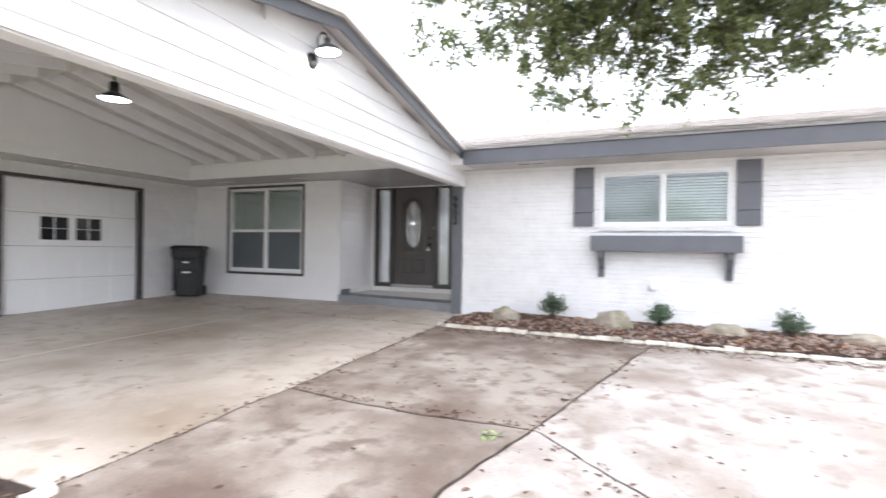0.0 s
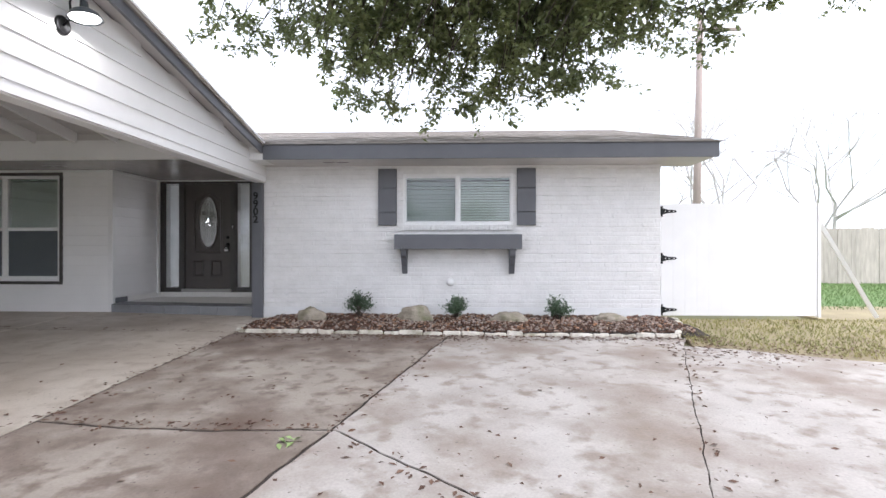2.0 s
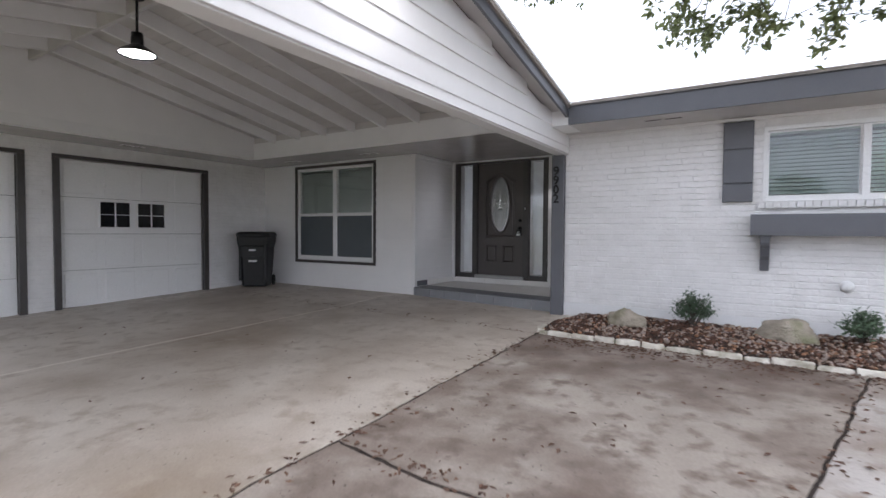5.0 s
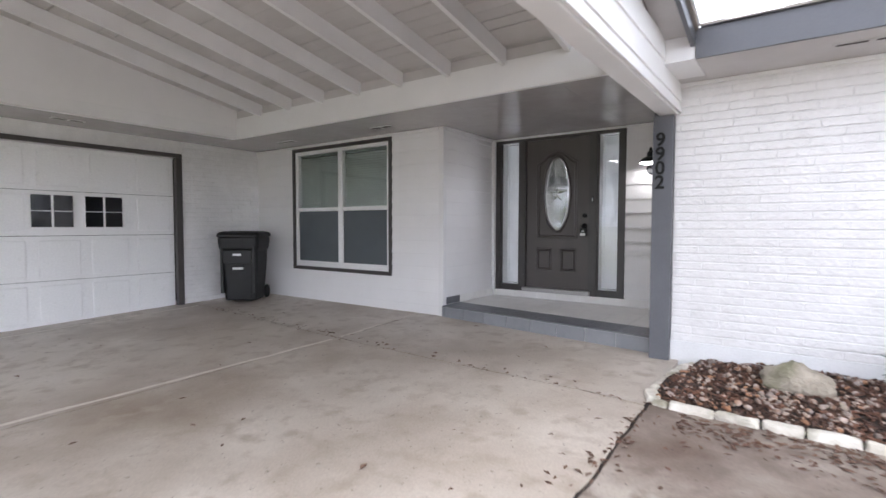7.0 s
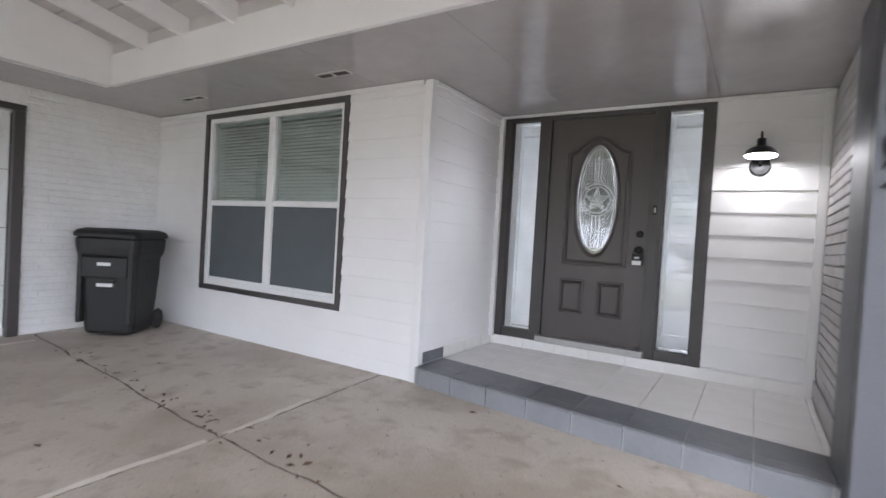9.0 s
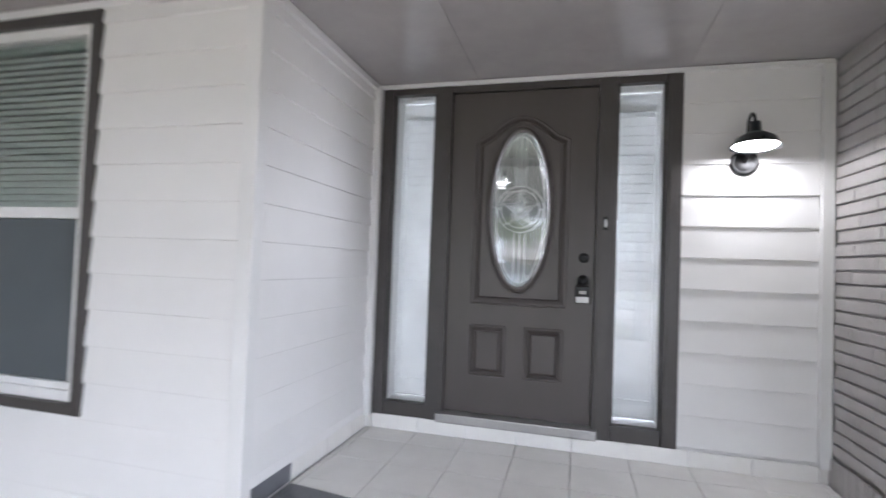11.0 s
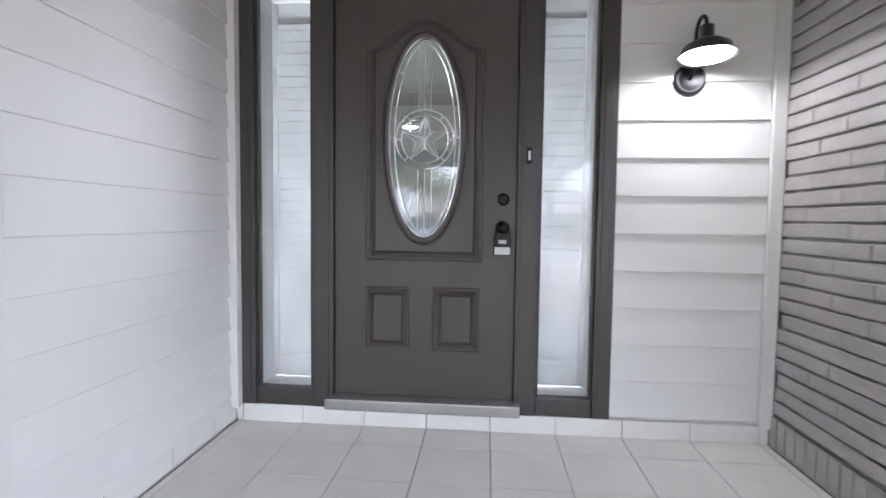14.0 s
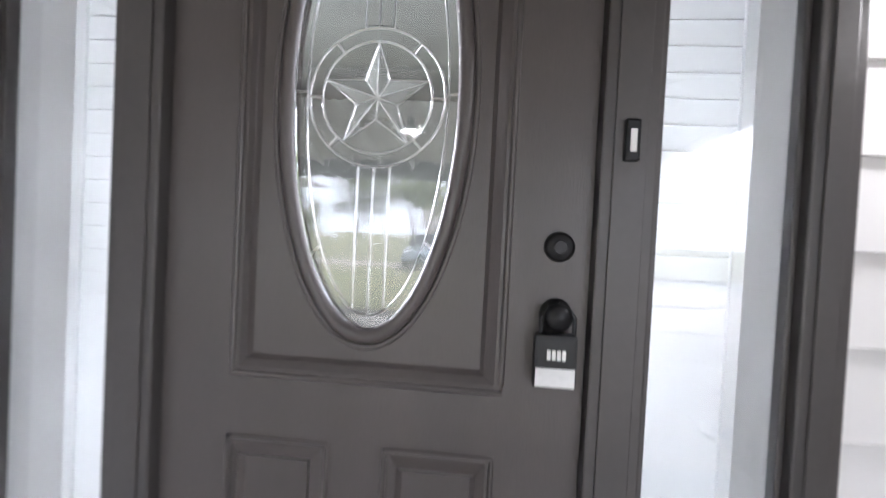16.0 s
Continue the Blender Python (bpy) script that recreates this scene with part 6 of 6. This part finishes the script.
def bare_tree(x, y, h, seed, label, leaves=0, base=0.2):
    rng = random.Random(seed)
    t = thing("bare_tree" if not leaves else "far_tree", (x, y, base), label, "tree", "bare trees behind the fence" if not leaves else "leafy trees far off")
    tv, tf, bv, bf, ends = [], [], [], [], []

    def grow(p, d, l, r, depth):
        q = p + d * l
        m = p.lerp(q, 0.5) + Vector((rng.gauss(0, 0.04), rng.gauss(0, 0.04), rng.gauss(0, 0.03))) * l
        vs, fs = tube_data([p, m, q], [r, r * 0.85, r * 0.68], 5 if depth > 3 else 3)
        (V, F) = (tv, tf) if depth == 6 else (bv, bf)
        n = len(V)
        V += vs
        F += [tuple(n + i for i in f) for f in fs]
        if depth == 0:
            ends.append(q)
            return
        for k in range(rng.choice((2, 3, 3)) if depth < 6 else 4):
            nd = (d + Vector((rng.gauss(0, 0.55), rng.gauss(0, 0.55), rng.gauss(0.12, 0.3)))).normalized()
            grow(p.lerp(q, rng.uniform(0.6, 1.0)) if k else q, nd, l * rng.uniform(0.62, 0.82), r * rng.uniform(0.5, 0.66), depth - 1)
    grow(Vector((x, y, base - 0.05)), Vector((rng.gauss(0, 0.06), rng.gauss(0, 0.06), 1)).normalized(), h * 0.27, h * (0.0075 if not leaves else 0.011), 6)
    off = wpos(t)
    for nm, V, F in (("trunk", tv, tf), ("branches", bv, bf)):
        ob = new(nm, raw(nm, [v - off for v in V], F, BARK_FAR if not leaves else BARK))
        ob.parent = t
        if nm == "branches":
            tagged(ob, kind="stuff")
    if leaves:
        pts = [rng.choice(ends) + Vector((rng.gauss(0, 0.35), rng.gauss(0, 0.35), rng.gauss(0, 0.3))) for _ in range(leaves)]
        vs, fs = leaf_quads(pts, 0.28, rng, 0.2, 0.6)
        ob = new("crown", raw("crown", [v - off for v in vs], fs, LEAF))
        ob.parent = t
        tagged(ob, kind="stuff")


# ---- side yard and distance ----
def blades(name, label, area, count, h, m, seed, zoff=0.0):
    rng = random.Random(seed)
    vs, fs = [], []
    while len(fs) < count:
        x, y = rng.uniform(area[0], area[1]), rng.uniform(area[2], area[3])
        if area[4] and not area[4](x, y):
            continue
        a, l = rng.uniform(0, 6.283), h * rng.uniform(0.5, 1.3)
        z = (ground_z(y) if y < 7.5 else 0.25) + zoff
        w = 0.006
        lean = Vector((rng.gauss(0, 0.5), rng.gauss(0, 0.5))) * l
        n = len(vs)
        vs += [(x - w * math.cos(a), y - w * math.sin(a), z), (x + w * math.cos(a), y + w * math.sin(a), z), (x + lean.x, y + lean.y, z + l)]
        fs.append((n, n + 1, n + 2))
    tagged(new(name, raw(name, vs, fs, m)), label, "grass", "", "stuff")


def build_yard():
    bm = bmesh.new()
    pts = [(2.86, 5.82), (3.0, 5.77), (4.4, 5.12), (9, 4.42), (9, 9.5), (5.8, 9.5), (5.7, 7.7), (3.36, 7.7), (3.06, 6.5)]
    prism(bm, [(x, y, min(ground_z(y), 0.275) - 0.012) for x, y in pts], (0, 0, -0.05))
    solid("ground_lawn", bm, mat("thin_lawn_soil", (0.34, 0.29, 0.17), (0.25, 0.20, 0.12), 0.95, scale=2.2, fine=50, bump=0.6), "thin dormant lawn beside the planting bed", "lawn")
    ok = lambda x, y: y > 5.85 - 0.45 * min(max(x - 3.0, 0), 1.4) - 0.15 * max(x - 4.4, 0) and x > 2.9 + 0.28 * (y - 6.2)
    blades("dry_grass", "short yellow dormant grass beside the driveway", (2.9, 8.5, 5.0, 7.7, ok), 9000, 0.045, GRASS_DRY, 5)
    blades("green_grass", "bright green lawn beyond the gate", (6.0, 16, 9.0, 15.8, None), 14000, 0.09, GRASS, 6)
    bm = bmesh.new()
    prism(bm, [(5.9, 9.5, 0.262), (40, 9.5, 0.262), (40, 40, 0.262), (5.9, 40, 0.262)], (0, 0, -0.03))
    solid("ground_backyard", bm, GRASS, "green back lawn", "lawn")
    f = thing("fence", (13, 16, 0.25), "weathered grey picket board fence at the back", "fence")
    rng = random.Random(8)
    me = mesh_of("picket", prism(bmesh.new(), [(0, 0, 0), (0.135, 0, 0), (0.135, 0, 1.72), (0.11, 0, 1.76), (0.025, 0, 1.76), (0, 0, 1.72)], (0, 0.018, 0)), PICKET)
    for k in range(110):
        piece("picket", me, f, (6.2 + 0.142 * k, 16 + rng.uniform(-0.006, 0.006), 0.26 + rng.uniform(-0.02, 0.03)))
    for z in (0.55, 1.15, 1.75):
        part("rail", B(6.2, 21.8, 16.02, 16.06, z - 0.04, z + 0.04), PICKET, f)
    u = thing("utility_pole", (9.5, 20, 0.25), "tall utility pole with one crossarm, wood paled to look faint", "utility pole")
    part("pole", tube(bmesh.new(), [(9.45, 20, 0.2), (9.55, 20, 5), (9.66, 20, 10.8)], [0.16, 0.14, 0.11], 12), POLE, u, smooth=True)
    arm = part("crossarm", B(9.3, 11.2, 19.86, 19.96, 10.0, 10.12, bevel=0.01), POLE, u)
    for x in (9.4, 10.3, 11.1):
        part("insulator", lathe(bmesh.new(), [(0.0, 0.16), (0.03, 0.15), (0.045, 0.08), (0.03, 0.06), (0.045, 0.03), (0.02, 0.0)], (x, 19.91, 10.12), 10), STEEL_IN, arm)
    part("brace", tube(bmesh.new(), [(9.62, 19.86, 9.3), (9.05, 19.86, 10.0)], 0.02, 6), POLE, u)
    for k, (x, y, h) in enumerate(((11.6, 21.5, 11.6), (13.8, 19.2, 9.6), (9.4, 24.5, 10.8), (16.5, 22.5, 12.0), (12.6, 26.5, 12.5), (7.6, 23.0, 7.6), (18.5, 18.5, 8.5))):
        bare_tree(x, y, h, 40 + k, "leafless tree with fine twigs, bark paled as if washed out")
    bare_tree(4.2, 33, 9.2, 71, "pale leafy tree far behind the roof", 2600)
    for k, (x, y, h) in enumerate(((-16, -30, 9), (-10.5, -27, 8), (1, -48, 11), (12, -46, 12), (20, -34, 11), (-22, -27, 9), (-6, -31, 8))):
        bare_tree(x, y, h, 80 + k, "broad leafy tree across the street", 3000, -0.55)


def scatter_litter():
    rng = random.Random(13)
    pts = []

    def add(n, fx, fy, ok=None):
        k = 0
        while k < n:
            x, y = fx(), fy()
            if ok and not ok(x, y):
                continue
            pts.append((x, y, ground_z(y) + 0.004))
            k += 1
    add(1500, lambda: rng.uniform(-2.7, 3.4), lambda: 6.36 - abs(rng.gauss(0, 0.2)))
    add(900, lambda: rng.uniform(2.4, 6.5), lambda: rng.gauss(5.6, 0.35) - 0.0)
    add(170, lambda: rng.uniform(3.0, 7.0), lambda: rng.uniform(5.6, 7.6))
    add(420, lambda: rng.uniform(-2.9, 6), lambda: rng.uniform(-2, 6.2))
    add(60, lambda: rng.uniform(-9.3, -2.9), lambda: rng.uniform(0.5, 7.8))
    add(40, lambda: rng.uniform(-3.3, -2.6), lambda: rng.uniform(1.0, 6.4))
    for (ax, ay), (bx, by), n in (((-2.92, 1.4), (-2.92, 6.4), 150), ((-2.9, 3.28), (-0.76, 3.22), 110), ((-0.76, 3.22), (1.02, 1.33), 60), ((-0.76, 3.22), (-0.02, 6.3), 90), ((1.02, 1.33), (2.9, 6.2), 60), ((-9.3, 6.85), (-2.95, 6.45), 90)):
        for _ in range(n):
            u = rng.random()
            x, y = ax + (bx - ax) * u + rng.gauss(0, 0.05), ay + (by - ay) * u + rng.gauss(0, 0.05)
            pts.append((x, y, ground_z(y) + 0.003))
    vs, fs = [], []
    for x, y, z in pts:
        a, l = rng.uniform(0, 6.283), rng.uniform(0.026, 0.068)
        w = l * rng.uniform(0.35, 0.55)
        d, s = Vector((math.cos(a), math.sin(a), 0.0)), Vector((-math.sin(a), math.cos(a), 0.0))
        c = Vector((x, y, z))
        n = len(vs)
        cu = rng.uniform(0.002, 0.012)
        vs += [c, c + d * l * 0.5 + s * w * 0.5 + Vector((0, 0, cu)), c + d * l + Vector((0, 0, cu * 0.5)), c + d * l * 0.5 - s * w * 0.5 + Vector((0, 0, cu * rng.random()))]
        fs += [(n, n + 1, n + 2), (n, n + 2, n + 3)]
    tagged(new("leaf_litter", raw("leaf_litter", vs, fs, LITTER)), "dry brown leaves scattered over the concrete", "leaves", "", "stuff")
    # one fresh green leaf cluster lying on the slab
    t = thing("fallen_sprig", (-0.98, 2.98, ground_z(2.98)), "small green leafy sprig fallen on the concrete", "sprig")
    q = [Vector((-0.98 + rng.gauss(0, 0.035), 2.98 + rng.gauss(0, 0.02), ground_z(2.98) + 0.012)) for _ in range(9)]
    vs, fs = leaf_quads(q, 0.07, rng, 0.0, 0.5)
    ob = new("leaves", raw("leaves", [v - wpos(t) for v in vs], fs, mat("fresh_leaf", (0.30, 0.40, 0.16), None, 0.5, scale=9, fine=60, bump=0.1)))
    ob.parent = t
    part("stem", tube(bmesh.new(), [(-1.05, 2.98, ground_z(2.98) + 0.006), (-0.9, 2.985, ground_z(2.98) + 0.01)], 0.003, 5), BARK, t)


# ---- across the street ----
def build_street():
    bm = bmesh.new()
    prism(bm, [(-200, -24, -0.535), (200, -24, -0.535), (200, -15, -0.535), (-200, -15, -0.535)], (0, 0, -0.02))
    solid("road", bm, ASPHALT, "pale worn residential street", "road")
    for y in (-15.0, -24.3):
        solid("kerb", B(-200, 200, y, y + 0.3, -0.56, -0.42, bevel=0.02), CONCRETE_PALE, "concrete kerb along the street", "kerb")
    bm = bmesh.new()
    prism(bm, [(-2.95, -14.7, -0.50), (7, -14.7, -0.50), (7, -8, ground_z(-8) - 0.002), (-2.95, -8, ground_z(-8) - 0.002)], (0, 0, -0.04))
    solid("driveway_apron", bm, CONCRETE_PALE, "pale concrete apron down to the street", "driveway")
    h = thing("house", (-2, -40, -0.5), "low brick house with a pale gabled roof across the street", "house")
    part("wall", B(-11, 8, -44, -36, -0.6, 2.3), FAR_WALL, h)
    bm = bmesh.new()
    prism(bm, [(-11.6, -44.7, 2.25), (-11.6, -35.3, 2.25), (-11.6, -40, 4.4)], (20.2, 0, 0))
    part("roof", bm, SHINGLE, h)
    for x in (-9, -5.5, 2.0, 5.5):
        wd = part("window", B(x, x + 1.5, -36.0, -35.93, 0.5, 1.8, bevel=0.01), VINYL, h)
        part("pane", B(x + 0.08, x + 1.42, -35.93, -35.925, 0.58, 1.72), SCREEN_PANE, wd)
    part("door", B(-1.6, -0.7, -36.0, -35.94, -0.45, 1.65, bevel=0.01), DARK, h)
    part("garage_gable", prism(bmesh.new(), [(-3.2, -35.9, 2.25), (3.4, -35.9, 2.25), (0.1, -35.9, 3.9)], (0, 0.25, 0)), WHITE, h, "white boarded gable")


def build_car():
    solid("parking_pad", B(-16, -4.6, -13.4, -10.2, 0.12, 0.215, bevel=0.01), CONCRETE_PALE, "pale concrete parking strip beyond the lawn", "pavement")
    c = thing("parked_car", (-7.5, -11.8, 0.215), "silver blue hatchback parked at the kerb", "car")
    x, y, z = -7.5, -11.8, 0.215

    def loft(rows, m, nm, par, label=""):
        bm = bmesh.new()
        rings = []
        for yy, hw, z0, z1 in rows:
            rings.append([bm.verts.new((x + s * w, y + yy, z + q)) for s, w, q in ((-1, hw, z0), (-1, hw * 1.02, (z0 + z1) / 2), (-1, hw * 0.9, z1), (1, hw * 0.9, z1), (1, hw * 1.02, (z0 + z1) / 2), (1, hw, z0))])
        for a, b in zip(rings, rings[1:]):
            for k in range(6):
                bm.faces.new((a[k], a[(k + 1) % 6], b[(k + 1) % 6], b[k]))
        bm.faces.new(rings[0]), bm.faces.new(rings[-1][::-1])
        return part(nm, bm, m, par, label)
    loft([(2.1, 0.72, 0.30, 0.62), (1.95, 0.82, 0.24, 0.78), (1.1, 0.87, 0.22, 0.92), (-0.9, 0.88, 0.22, 0.95), (-1.9, 0.85, 0.24, 0.93), (-2.05, 0.76, 0.32, 0.80)], CAR_PAINT, "body", c)
    loft([(1.05, 0.74, 0.90, 0.93), (0.35, 0.72, 0.90, 1.40), (-1.2, 0.72, 0.90, 1.44), (-1.95, 0.72, 0.90, 1.0)], SCREEN_PANE, "windows", c, "dark car glass")
    part("roof", B(x - 0.62, x + 0.62, y - 1.25, y + 0.35, z + 1.425, z + 1.47, bevel=0.02), CAR_PAINT, c)
    for sx in (-1, 1):
        for sy in (1.3, -1.3):
            w = part("wheel", lathe(bmesh.new(), [(0.0, 0.09), (0.2, 0.1), (0.3, 0.1), (0.32, 0.06), (0.32, -0.06), (0.3, -0.1), (0.0, -0.1)], (x + sx * 0.80, y + sy, z + 0.32), 20, Vector((1, 0, 0))), RUBBER, c)
            part("rim", lathe(bmesh.new(), [(0.0, 0.11), (0.17, 0.112), (0.19, 0.10)], (x + sx * 0.80, y + sy, z + 0.32), 16, Vector((sx, 0, 0))), STEEL_IN, w)
        part("headlight", B(x + sx * 0.62 - 0.14, x + sx * 0.62 + 0.14, y + 2.0, y + 2.08, z + 0.58, z + 0.72, bevel=0.02), STEEL_IN, c, "clear headlight")
    part("bumper", B(x - 0.74, x + 0.74, y + 2.02, y + 2.14, z + 0.30, z + 0.50, bevel=0.04), CAR_PAINT, c)


# ---- the place ----
build_ground()
build_driveway()
WALL_F, WALL_A, WALL_G = build_walls()
build_carport()
build_main_roof()
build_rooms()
build_front_window()
build_port_window()
build_door()
build_porch()
garage_door("door_2", *G1, True)
garage_door("door_3", *G2, True)
for sx in (-1.175, 0.986):
    build_shutter(sx)
build_planter()
build_vent_cap()
build_lamps()
build_numbers()
for vx in (-6.47, -8.38):
    soffit_vent(vx, 7.68, SOFFIT_Z)
soffit_vent(-1.75, 7.22, EAVE_Z, True, 0.42, 0.05)
soffit_vent(-9.22, 5.2, SOFFIT_Z, False)
build_bin()
build_gate()

build_bed()
rock(-2.10, 7.15, 0.22, 0.13, 0.13, 1, "flat mossy limestone boulder in the mulch bed")
rock(-0.57, 7.22, 0.26, 0.16, 0.17, 2.5, "rugged tan limestone boulder in the mulch bed")
rock(0.82, 7.12, 0.25, 0.15, 0.11, 5, "low pale limestone boulder in the mulch bed")
rock(2.28, 7.18, 0.22, 0.13, 0.08, 8, "half-buried pale limestone boulder in the mulch bed")
shrub(-1.41, 7.3, 0.21, 0.34, 31, "young green shrub with narrow leaves near the entry")
shrub(0.05, 7.3, 0.19, 0.29, 32, "young green shrub under the window box")
shrub(1.55, 7.3, 0.20, 0.31, 33, "young green shrub in the mulch bed")
build_yard()
scatter_litter()
build_street()
build_car()
build_oak()
build_south_bed()

# ---- bricks ----
lay_bricks(WALL_F, (-2.998, FRONT_Y, 0), 0, WALL_R + 2.998, 0.442, EAVE_Z - 0.05, [(WX0 + 2.998, WX1 + 2.998, WZ0 - 0.06, WZ1)], lambda u, z: u < 3.6)
# laid in the brick that carries the entry's shade in its colour
lay_bricks(WALL_A, (ALC_R, 9.34, 0), -math.pi / 2, 1.24, 0.581, SOFFIT_Z, paint=BRICK_SHADED)
lay_bricks(WALL_G, (GAR_X, G1[1] + 0.006, 0), math.pi / 2, PORT_Y - G1[1] - 0.01, 0.26, SOFFIT_Z, single=lambda u, z: False)
lay_bricks(WALL_G, (GAR_X, G2[1] + 0.006, 0), math.pi / 2, G1[0] - G2[1] - 0.012, 0.15, SOFFIT_Z, single=lambda u, z: False)
